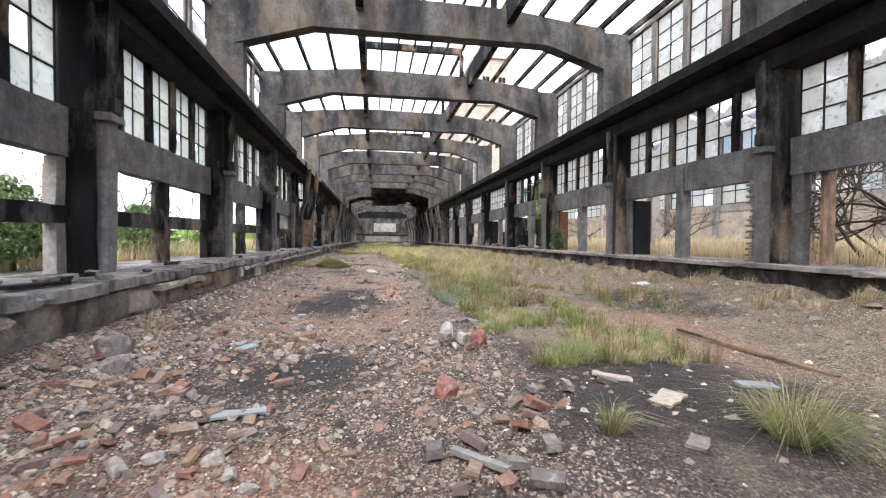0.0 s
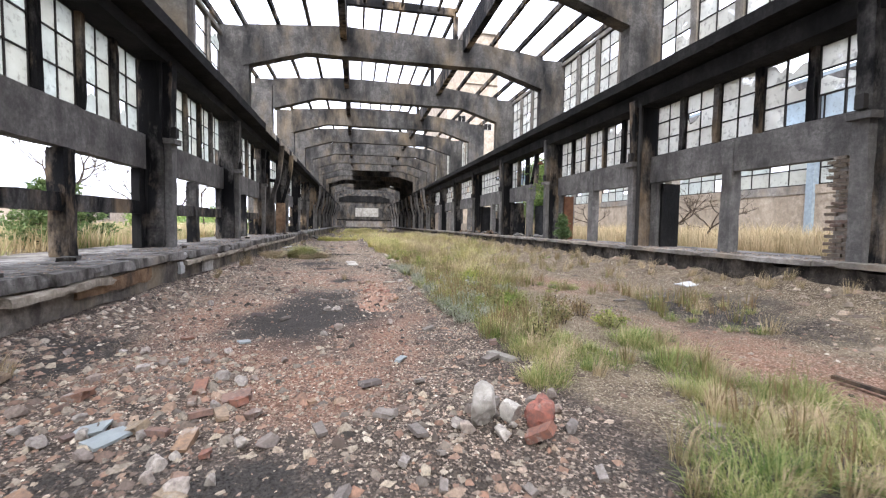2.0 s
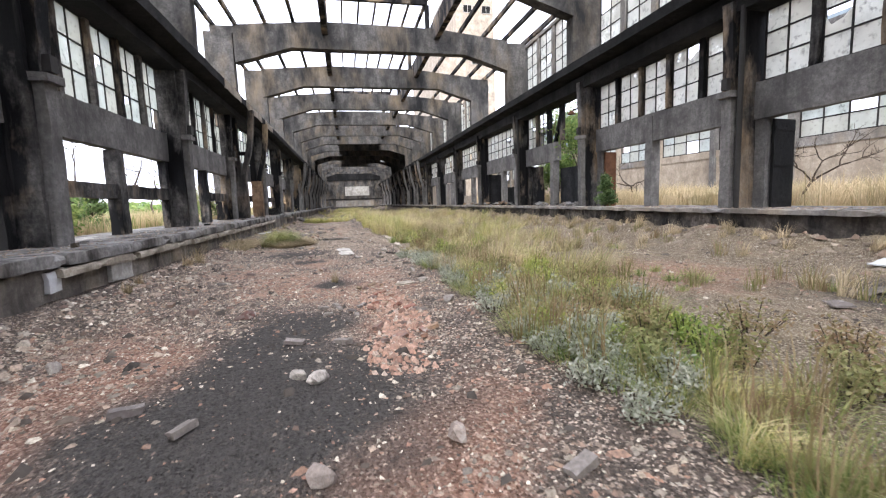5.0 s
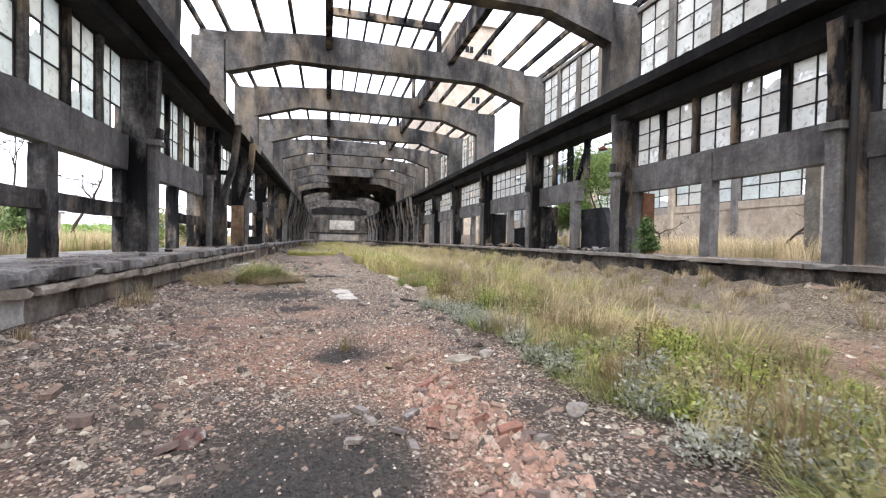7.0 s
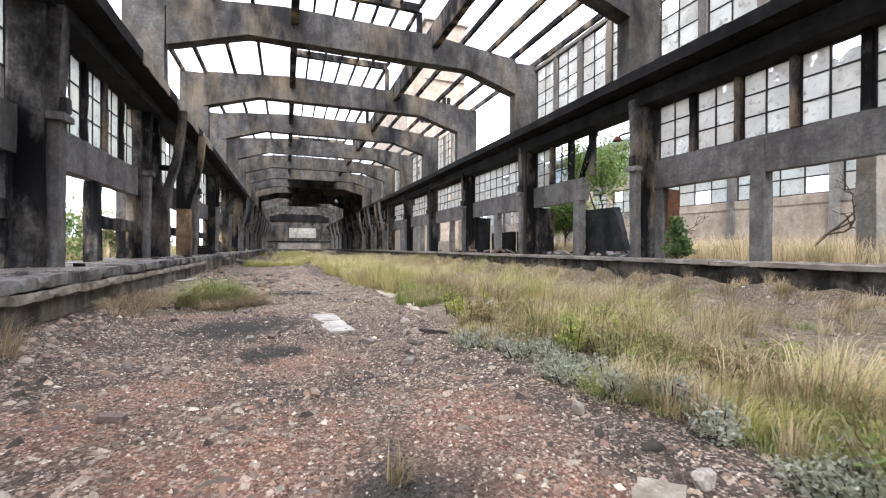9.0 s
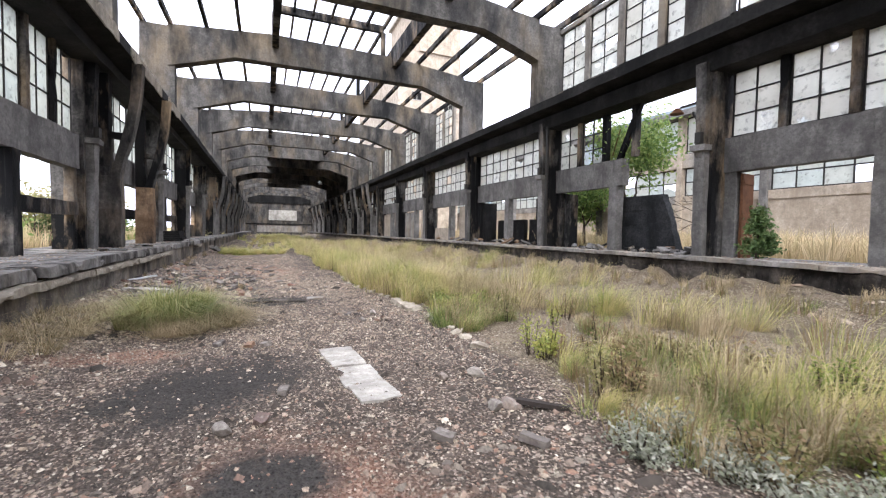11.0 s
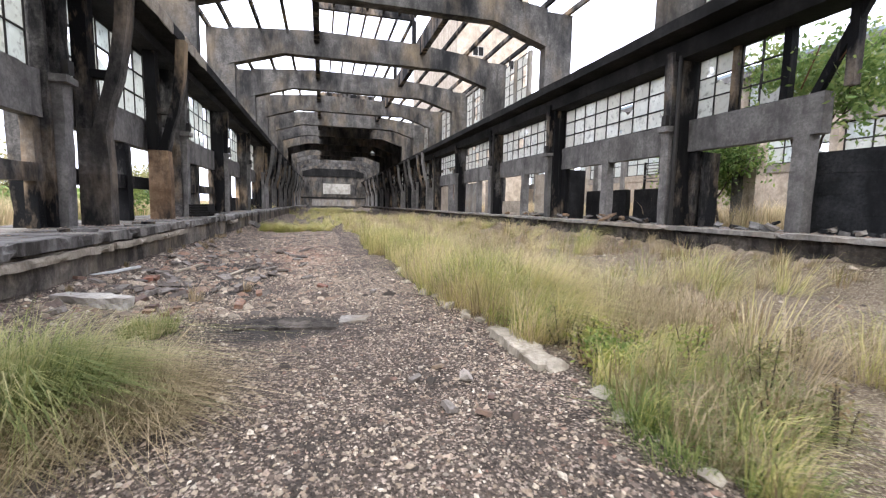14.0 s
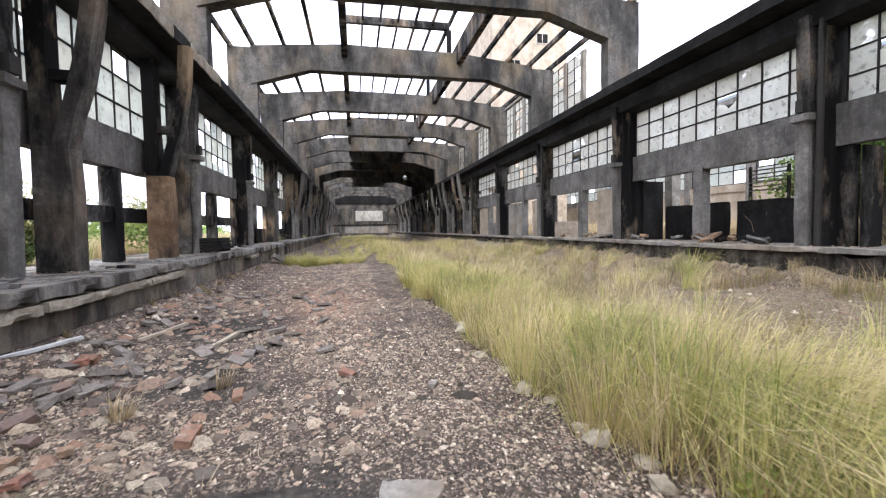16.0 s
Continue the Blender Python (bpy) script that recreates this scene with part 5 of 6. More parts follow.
def broken_bay():
    t = thing("wall_stub", "black tarred brick wall stub with a slanting broken end", "wall", (11.4, 25.95, TOP_R - 0.05))
    ends = (-1.02, -0.95, -0.90, -0.82, -0.78, -0.70, -0.64, -0.52)
    for i, e in enumerate(ends):
        e2 = ends[i + 1] if i + 1 < len(ends) else -0.44
        z = 0.218 * i
        bm = extrude_x([(e, z), (1.05, z), (1.05, z + 0.2176), (0.3, z + 0.2176), (e2 - 0.015, z + 0.2176)], -0.12 + 0.01 * (i % 2), 0.12)
        bmesh.ops.recalc_face_normals(bm, faces=bm.faces)
        bmesh.ops.subdivide_edges(bm, edges=bm.edges, cuts=2, use_grid_fill=True)
        for v in bm.verts:
            v.co += Vector((noise.noise(v.co * 3), noise.noise(v.co * 4 + Vector((7, 0, 0))), 0)) * 0.03
        part("masonry_course", bm, M_TAR, t)
    rr = random.Random(41)
    for i in range(22):
        sz = rr.uniform(0.08, 0.3)
        slab("broken_slab", "broken masonry fallen from the black wall stub", "rubble", pose(rr.uniform(10.7, 11.3), rr.uniform(24.3, 26.4), TOP_R + rr.uniform(-0.02, 0.06), rr.uniform(-20, 20), rr.uniform(-20, 20), rr.uniform(0, 180)), sz, sz * rr.uniform(0.5, 0.9), rr.uniform(0.03, 0.09), rr.choice((M_SILL, M_TAR, M_CONC)), 400 + i, 0.05)
    post = thing("leaning_mullion", "broken concrete mullion leaning from the girder", "mullion", (XR + 0.12, 26.75, 3.7))
    bm = bar(bmesh.new(), (0, 0.1, 0), (0, -0.75, 1.75), 0.14, 0.16)
    part("mullion", bm, M_SOOT, post)
    for a, b in (((0, 0.1, 0.1), (0, -0.5, 0.9)), ((0, 0.4, 0.2), (0, 0.1, 1.0))):
        part("rebar", bar(bmesh.new(), a, b, 0.02), M_RUST, post)
    arm = thing("lamp_bracket", "rusted lamp bracket hanging from the pillar", "bracket", (XR - 0.2, 23.75, 4.75))
    part("arm", bar(bmesh.new(), (0.1, 0, 0), (-0.25, 0.55, -0.12), 0.05), M_STEEL, arm)
    bm = bmesh.new()
    bmesh.ops.create_cone(bm, segments=14, radius1=0.17, radius2=0.05, depth=0.14, cap_ends=True)
    bmesh.ops.translate(bm, verts=bm.verts, vec=(-0.28, 0.6, -0.2))
    part("shade", bm, M_RUST, arm, "rusty conical lamp shade")
    bent = thing("hanging_bar", "bent steel bar hanging in the broken window", "bar", (XR + 0.1, 24.0, 4.0))
    part("bar", bar(bmesh.new(), (0, 0, 0), (0, 0.35, 0.6), 0.05), M_STEEL, bent)


broken_bay()


# rubble slabs on the platforms and black stuff in the bays further on
def bay_fill():
    r = random.Random(14)
    for k in range(2, 12):
        for side, xw, base in ((1, XR + 0.16, TOP_R), (-1, XL - 0.16, TOP_L)):
            y0, y1 = beam_y(k) + PIL[side][1], beam_y(k + 1) + PIL[side][0]
            ym = (y0 + y1) / 2 + 0.05
            if side < 0 and k < 4:
                continue
            for a, b in ((y0 + 0.05, ym - 0.2), (ym + 0.2, y1 - 0.32)):
                if k == 2:
                    top = 1.95
                    t = thing("low_wall", "low black tarred wall closing the lower half of a bay", "wall", (xw, a, base - 0.02))
                    part("masonry", block(0.9, 1.1, 0, b - a, 0, 1.15, 0.3, 0.02, 0.06), M_BLACK, t)
                    continue
                q = r.random()
                top = 1.95 if q < 0.45 else r.uniform(0.5, 1.5)
                wdt = (b - a) * (1.0 if q > 0.3 else r.uniform(0.45, 0.8))
                mat = r.choice((M_SOOT, M_BLACK, M_SILL, M_CONC, M_PALE, M_TAN, M_SOOT))
                t = thing("infill_panel", "stained masonry panel filling part of a bay", "wall panel", (xw, a, base - 0.02), "infill panels in the bays")
                part("masonry", block(-0.08, 0.08, 0, wdt, 0, top, 0.35, 0.02, 0.08), mat, t)
    t = thing("louvre", "broken steel louvre in an open bay", "louvre", (XR + 1.4, 32.0, 2.2))
    for yy in (0, 1.1):
        part("frame_bar", bar(bmesh.new(), (0, yy, -1.5), (0, yy, 0.75), 0.06), M_STEEL, t)
    for i in range(6):
        part("slat", block(-0.08, 0.02, 0.03, 1.07, 0.06 + i * 0.11, 0.085 + i * 0.11), M_SILL, t)
    for yy, mat in ((30.6, M_TAN), (31.0, M_SILL), (38.5, M_SILL), (20.0, M_CONC), (13.0, M_SILL)):
        t = thing("yard_pillar", "free-standing grey concrete pillar in the yard", "pillar", (14.2, yy, 0.7))
        part("shaft", block(-0.2, 0.2, -0.2, 0.2, 0, 3.6, 0.4, 0.01, 0.03), mat, t)
        part("cap", block(-0.28, 0.28, -0.28, 0.28, 3.6, 3.8, 0.2, 0.01), mat, t)


bay_fill()


def platform_clutter():
    r = random.Random(5)
    for i in range(26):
        y = r.uniform(6, 42)
        sz = r.uniform(0.08, 0.26)
        slab("broken_slab", "broken piece of concrete lying on the platform", "rubble", pose(r.uniform(-3.2, -2.3), y, TOP_L, r.uniform(-6, 6), r.uniform(-6, 6), r.uniform(0, 180)), sz, sz * r.uniform(0.5, 0.9), r.uniform(0.03, 0.07), r.choice((M_COPE, M_SILL, M_SOOT, M_PLAT)), i, 0.05)
    for i in range(60):
        k = r.choice((25.0, 31.5, 32.5, 35.5, 38.5, 41.5, 27.8))
        sz = r.uniform(0.12, 0.45)
        slab("broken_slab", "broken masonry lying in a heap on the platform", "rubble", pose(r.uniform(10.3, 11.3), k + r.gauss(0, 0.8), TOP_R + r.uniform(-0.02, 0.12), r.uniform(-25, 25), r.uniform(-25, 25), r.uniform(0, 180)), sz, sz * r.uniform(0.4, 0.9), r.uniform(0.04, 0.1), r.choice((M_SILL, M_SOOT, M_OCHRE, M_CONC)), 50 + i, 0.06)
    t = thing("charred_stack", "stack of charred boards on the platform", "board stack", (-2.9, 36.9, TOP_L))
    for j in range(5):
        part("board", block(-0.4 + r.uniform(-0.06, 0.06), 0.35 + r.uniform(-0.06, 0.06), -0.5, 0.5 + r.uniform(-0.1, 0.1), 0.085 * j, 0.085 * j + 0.075, 0.2, 0.012), M_BLACK, t)
    slab("fallen_coping", "fallen length of platform coping leaning on the edge", "rubble", pose(-1.75, 40.6, 0.25, 0, 35, 20), 0.3, 1.0, 0.16, M_COPE, 91)
    slab("charred_board", "charred board lying on the platform edge", "board", pose(-2.55, 7.9, TOP_L, 0, 0, 70), 0.7, 0.16, 0.05, M_BLACK, 92)
    slab("charred_board", "charred board lying on the platform edge", "board", pose(-2.75, 8.5, TOP_L, 0, 0, 95), 0.6, 0.14, 0.06, M_SOOT, 93)


platform_clutter()


M_SHARDGLASS = plain("clouded_bulb_glass", (0.5, 0.5, 0.48), 0.3, 0, 0.2)


def hanging_lamp(x, y, z):
    t = thing("hanging_lamp", "white enamel lamp hanging from the roof", "lamp", (x, y, z), "hanging lamps")
    part("cord", bar(bmesh.new(), (0, 0, 0.1), (0, 0, 8.46 - z), 0.02), M_STEEL, t)
    bm = bmesh.new()
    bmesh.ops.create_cone(bm, segments=16, radius1=0.28, radius2=0.07, depth=0.26, cap_ends=False)
    shade = part("shade", bm, M_WHITE, t)
    bulb = bmesh.new()
    bmesh.ops.create_uvsphere(bulb, u_segments=10, v_segments=8, radius=0.06)
    part("bulb", bulb, M_SHARDGLASS, shade)


hanging_lamp(6.6, beam_y(8) + 0.2, 7.0)
hanging_lamp(7.4, beam_y(9) + 0.2, 7.5)


# ---- rubble on the ground ----
def island_mat(name, cols, rough=0.95):
    m, nt, b = mat_nodes(name, rough)
    g = nt.nodes.new("ShaderNodeNewGeometry")
    r = nt.nodes.new("ShaderNodeValToRGB")
    e = r.color_ramp.elements
    e[0].color, e[1].color = (*cols[0], 1), (*cols[-1], 1)
    for i, c in enumerate(cols[1:-1], 1):
        e.new(i / (len(cols) - 1)).color = (*c, 1)
    nt.links.new(g.outputs["Random Per Island"], r.inputs[0])
    n = noise_node(nt, 40, 5, 0.7)
    c = mixc(nt, ramp(nt, n, 0.4, 0.8), r.outputs[0], (0.08, 0.069, 0.06))
    c = mixc(nt, 1.0, c, (1.0, 0.98, 0.91), "MULTIPLY")
    nt.links.new(c, b.inputs["Base Color"])
    bump(nt, b, [(n, 0.004)])
    return m


M_GRAVEL = island_mat("mixed_gravel", ((0.04, 0.034, 0.032), (0.17, 0.13, 0.115), (0.42, 0.33, 0.28), (0.06, 0.05, 0.046), (0.54, 0.44, 0.37), (0.26, 0.165, 0.135), (0.08, 0.066, 0.06), (0.72, 0.65, 0.57), (0.10, 0.08, 0.072)))
M_REDGRAV = island_mat("crushed_brick", ((0.26, 0.14, 0.11), (0.42, 0.26, 0.205), (0.18, 0.11, 0.09), (0.50, 0.34, 0.28), (0.34, 0.20, 0.16), (0.46, 0.40, 0.35)))
M_DARKRUB = island_mat("dark_slate_rubble", ((0.11, 0.096, 0.088), (0.24, 0.195, 0.165), (0.32, 0.265, 0.22), (0.15, 0.12, 0.105), (0.34, 0.235, 0.185), (0.50, 0.43, 0.36)))
M_RUBMIX = island_mat("mixed_rubble", ((0.16, 0.13, 0.115), (0.34, 0.20, 0.15), (0.22, 0.19, 0.17), (0.46, 0.40, 0.33), (0.27, 0.16, 0.12), (0.13, 0.115, 0.11), (0.38, 0.33, 0.28)))
M_PALEGRAV = island_mat("pale_tan_gravel", ((0.30, 0.235, 0.185), (0.50, 0.42, 0.34), (0.16, 0.125, 0.105), (0.62, 0.54, 0.45), (0.22, 0.165, 0.135), (0.42, 0.34, 0.27)))
M_CLINKER = island_mat("dark_clinker", ((0.03, 0.027, 0.026), (0.075, 0.064, 0.06), (0.045, 0.038, 0.036), (0.12, 0.09, 0.08)))
M_SLAG = brick_mat("red_porous_slag", ((0.40, 0.15, 0.11), (0.34, 0.13, 0.10)))
M_DARKSLAG = brick_mat("dark_red_slag", ((0.17, 0.075, 0.06), (0.13, 0.065, 0.055)))
M_STONE = brick_mat("loose_stone", ((0.30, 0.27, 0.245), (0.46, 0.42, 0.37), (0.20, 0.18, 0.17), (0.38, 0.30, 0.25), (0.56, 0.52, 0.47)))
M_BRICK = brick_mat("loose_brick", ((0.36, 0.15, 0.10), (0.27, 0.125, 0.09), (0.34, 0.22, 0.14), (0.19, 0.135, 0.12), (0.29, 0.17, 0.13), (0.36, 0.28, 0.19)))
M_GREYBRICK = brick_mat("grey_cinder_brick", ((0.20, 0.175, 0.16), (0.28, 0.25, 0.225), (0.15, 0.13, 0.125)))
M_SHARD = plain("pale_sheet_glass_shard", (0.29, 0.325, 0.33), 0.5, 0, 0.3)


def stones(name, label, rng, n, area, size, material, flat=0.6, keep=None, top=None):
    """One mesh of many small stones: uneven eight-faced lumps resting on the ground."""
    x0, x1, y0, y1 = area
    xy = np.column_stack([x0 + (x1 - x0) * rng.random(n), y0 + (y1 - y0) * rng.random(n)])
    if keep:
        xy = xy[np.array([rng.random() < keep(a, b) for a, b in xy])]
    n = len(xy)
    s = size[0] + (size[1] - size[0]) * rng.random(n) ** 3
    z = np.array([ground_z(a, b) for a, b in xy]) if top is None else np.full(n, top)
    # four corners in the ground and a broken top edge
    dirs = np.array([[1, 0, -0.5], [0, 1, -0.5], [-1, 0, -0.5], [0, -1, -0.5], [0.35, 0.1, 0.9], [-0.35, -0.1, 0.8]], float)
    rad = 0.6 + 0.7 * rng.random((n, 6))
    p = dirs[None] * rad[:, :, None] + rng.normal(0, 0.16, (n, 6, 3))
    a = rng.random(n) * 2 * np.pi
    ca, sa = np.cos(a)[:, None], np.sin(a)[:, None]
    stretch = 1 + 0.6 * rng.random(n)[:, None]
    px, py = p[:, :, 0] * stretch, p[:, :, 1]
    q = np.stack([px * ca - py * sa, px * sa + py * ca, p[:, :, 2] * flat * (0.6 + 0.6 * rng.random(n))[:, None]], 2)
    v = q * s[:, None, None] * 0.5 + np.column_stack([xy, z + s * 0.10 * flat])[:, None, :]
    tri = np.array([[0, 1, 4], [1, 5, 4], [1, 2, 5], [2, 3, 5], [3, 4, 5], [3, 0, 4]])
    loops = ((np.arange(n) * 6)[:, None, None] + tri[None]).reshape(-1)
    me = bpy.data.meshes.new(name)
    me.vertices.add(n * 6)
    me.vertices.foreach_set("co", v.reshape(-1).astype(np.float32))
    me.loops.add(len(loops))
    me.loops.foreach_set("vertex_index", loops.astype(np.int32))
    me.polygons.add(n * 6)
    me.polygons.foreach_set("loop_start", (np.arange(n * 6) * 3).astype(np.int32))
    me.update(calc_edges=True)
    me.materials.append(material)
    return tagged(new(name, me), label, "gravel", kind="stuff")


def build_gravel():
    rng = np.random.default_rng(12)

    def way(x, y):
        red, dark, soil = patches(x, y)
        return max(0.03, 1.0 - 1.05 * dark - 0.8 * soil)

    def reds(x, y):
        return patches(x, y)[0]

    def left_heap(x, y):
        return (1.0 if x < 0.2 + 0.5 * math.sin(y) else 0.35) * (1 - 0.85 * patches(x, y)[1])

    stones("fine_gravel", "fine grey and pinkish gravel over cinder", rng, 120000, (-2.0, 3.2, 3.4, 28), (0.009, 0.034), M_GRAVEL, 0.7, way)
    stones("coarse_gravel", "coarse grey gravel and stone chips", rng, 9000, (-2.0, 3.3, 3.2, 40), (0.022, 0.07), M_GRAVEL, 0.6, way)
    stones("brick_chips", "crushed red brick", rng, 26000, (-1.6, 3.0, 3.2, 34), (0.008, 0.035), M_REDGRAV, 0.6, reds)
    stones("brick_chips", "crushed red brick over bare soil", rng, 9000, (4.4, 8.6, 5, 18), (0.015, 0.06), M_REDGRAV, 0.6, reds)
    stones("stone_chips", "stone chips and rubble on bare soil", rng, 9000, (3.2, 9.8, 3.5, 34), (0.015, 0.10), M_GRAVEL, 0.5, lambda x, y: 0.8 if y < 9 or x > 5.5 else 0.2)
    stones("rubble", "broken brick and stone heaped by the platform", rng, 5200, (-2.1, 1.4, 3.2, 9.8), (0.025, 0.12), M_RUBMIX, 0.6, left_heap)
    stones("rubble", "broken stone heaped by the platform", rng, 2000, (-2.1, 0.6, 3.2, 19), (0.03, 0.11), M_GRAVEL, 0.6, left_heap)
    stones("slate_rubble", "flat dark rubble strewn over the bed", rng, 9500, (-2.1, 1.7, 25.4, 44), (0.02, 0.13), M_DARKRUB, 0.5, lambda x, y: 0.25 + 0.75 * (noise.noise(Vector((x * 1.1, y * 0.8, 70))) > -0.1))
    stones("slate_rubble", "flat dark rubble strewn by the far platform", rng, 3200, (7.5, 10.02, 5, 48), (0.04, 0.24), M_DARKRUB, 0.5, lambda x, y: 0.25 + 0.75 * max(0.0, min(1.0, (x - 8.4) / 1.2)))

    stones("angular_chips", "angular chips of stone and brick over the cinder", rng, 13000, (-1.9, 3.0, 3.2, 19), (0.02, 0.085), M_RUBMIX, 0.5, lambda x, y: way(x, y) * (0.25 + 0.75 * (noise.noise(Vector((x * 0.9, y * 0.9, 80))) > 0.0)))
    stones("brick_ridge", "ridge of crushed red brick along the way", rng, 2600, (1.6, 2.35, 11.6, 14.6), (0.02, 0.10), M_REDGRAV, 0.8, lambda x, y: math.exp(-((x - 1.95 - 0.12 * math.sin(2 * y)) / 0.22) ** 2))
    stones("tan_gravel", "pale tan gravel spread over the cinder", rng, 34000, (-1.6, 3.0, 18.5, 31), (0.010, 0.045), M_PALEGRAV, 0.6, lambda x, y: way(x, y) * min(1.0, (y - 18) / 4) * (0.35 + 0.65 * (noise.noise(Vector((x * 0.8, y * 0.6, 90))) > -0.05)))
    stones("clinker", "dark clinker lumps strewn over the way", rng, 1100, (-1.9, 2.7, 4.5, 28), (0.03, 0.13), M_CLINKER, 0.7, lambda x, y: 1.0 if noise.noise(Vector((x * 1.2, y * 1.2, 60))) > 0.0 else 0.25)
    stones("heap_rubble", "stone chips and broken brick round the heap", rng, 520, (1.4, 3.1, 4.8, 8.2), (0.03, 0.13), M_RUBMIX, 0.6, None)
    stones("brick_rubble", "broken bricks and slabs strewn beside the platform", rng, 520, (-2.0, 0.6, 25.3, 33), (0.06, 0.22), M_RUBMIX, 0.55, lambda x, y: 1.0 if x < -0.2 else 0.4)
    stones("platform_debris", "grit and crumbs of mortar on the platform", rng, 5200, (-3.6, -2.2, 3.2, 40), (0.010, 0.055), M_DARKRUB, 0.5, None, TOP_L)
    stones("platform_debris", "grit and crumbs of mortar on the platform", rng, 3600, (9.95, 11.0, 4, 40), (0.015, 0.075), M_DARKRUB, 0.5, None, TOP_R)
    stones("stone_rubble", "pale broken stone and mortar fallen from the platform", rng, 3200, (-2.1, -1.2, 9, 32), (0.03, 0.13), M_GRAVEL, 0.6, lambda x, y: 0.9 if x < -1.65 else 0.4)
    stones("pale_gravel", "pale limestone chips along the grass", rng, 6000, (2.3, 5.2, 17, 28), (0.012, 0.06), M_GRAVEL, 0.6, lambda x, y: 0.9 if x < 3.2 else 0.5)


build_gravel()


def lump_mesh(seed, mat, cuts=2, flat=0.22):
    bm = bmesh.new()
    bmesh.ops.create_icosphere(bm, subdivisions=cuts, radius=0.5)
    off = Vector((seed * 7.1, seed * 2.3, seed))
    for v in bm.verts:
        d = 1 + 0.5 * noise.noise(v.co * 2.2 + off) + 0.2 * noise.noise(v.co * 6 + off)
        v.co = Vector((v.co.x * d, v.co.y * d * 0.8, v.co.z * d * 0.6))
    ra = random.Random(seed)
    for axis in [Vector((ra.gauss(0, 1), ra.gauss(0, 1), ra.gauss(0.4, 0.7))) for _ in range(7)]:
        axis.normalize()
        for v in bm.verts:
            over = v.co.dot(axis) - flat
            if over > 0:
                v.co -= axis * over * 0.95
    me = mesh_of(bm, "stone")
    me.materials.append(mat)
    return me


def brick_mesh(seed, mat, l=0.24, w=0.115, h=0.065):
    r = random.Random(seed)
    ln = l * r.choice((1.0, 1.0, 0.75, 0.5))
    bm = box(bmesh.new(), -ln / 2, ln / 2, -w / 2, w / 2, -h / 2, h / 2, 0.04)
    off = Vector((seed * 3.3, seed, 0))
    for v in bm.verts:
        n = noise.noise_vector(v.co * 14 + off)
        broken = 0.03 if ln < l and v.co.x > ln / 2 - 0.01 else 0.006
        v.co += n * broken
        for ax, half in ((0, ln / 2), (1, w / 2), (2, h / 2)):
            if abs(abs(v.co[ax]) - half) < 0.012 and noise.noise(v.co * 9 + off) > 0.25:
                v.co[ax] *= 0.9
    me = mesh_of(bm, "brick")
    me.materials.append(mat)
    return me


LUMPS = [lump_mesh(i, M_STONE) for i in range(6)]
BRICKS = [brick_mesh(i, M_BRICK) for i in range(7)]
GREYS = [brick_mesh(20 + i, M_GREYBRICK) for i in range(4)]


def drop(name, me, label, category, group, x, y, size, r, tilt=12, lift=0.0, zs=1.0):
    ob = tagged(new(name, me), label, category, group)
    ob.matrix_world = pose(x, y, ground_z(x, y) + lift, r.uniform(-tilt, tilt), r.uniform(-tilt, tilt), r.uniform(0, 360)) @ Matrix.Diagonal((size, size, size * zs, 1))
    return ob


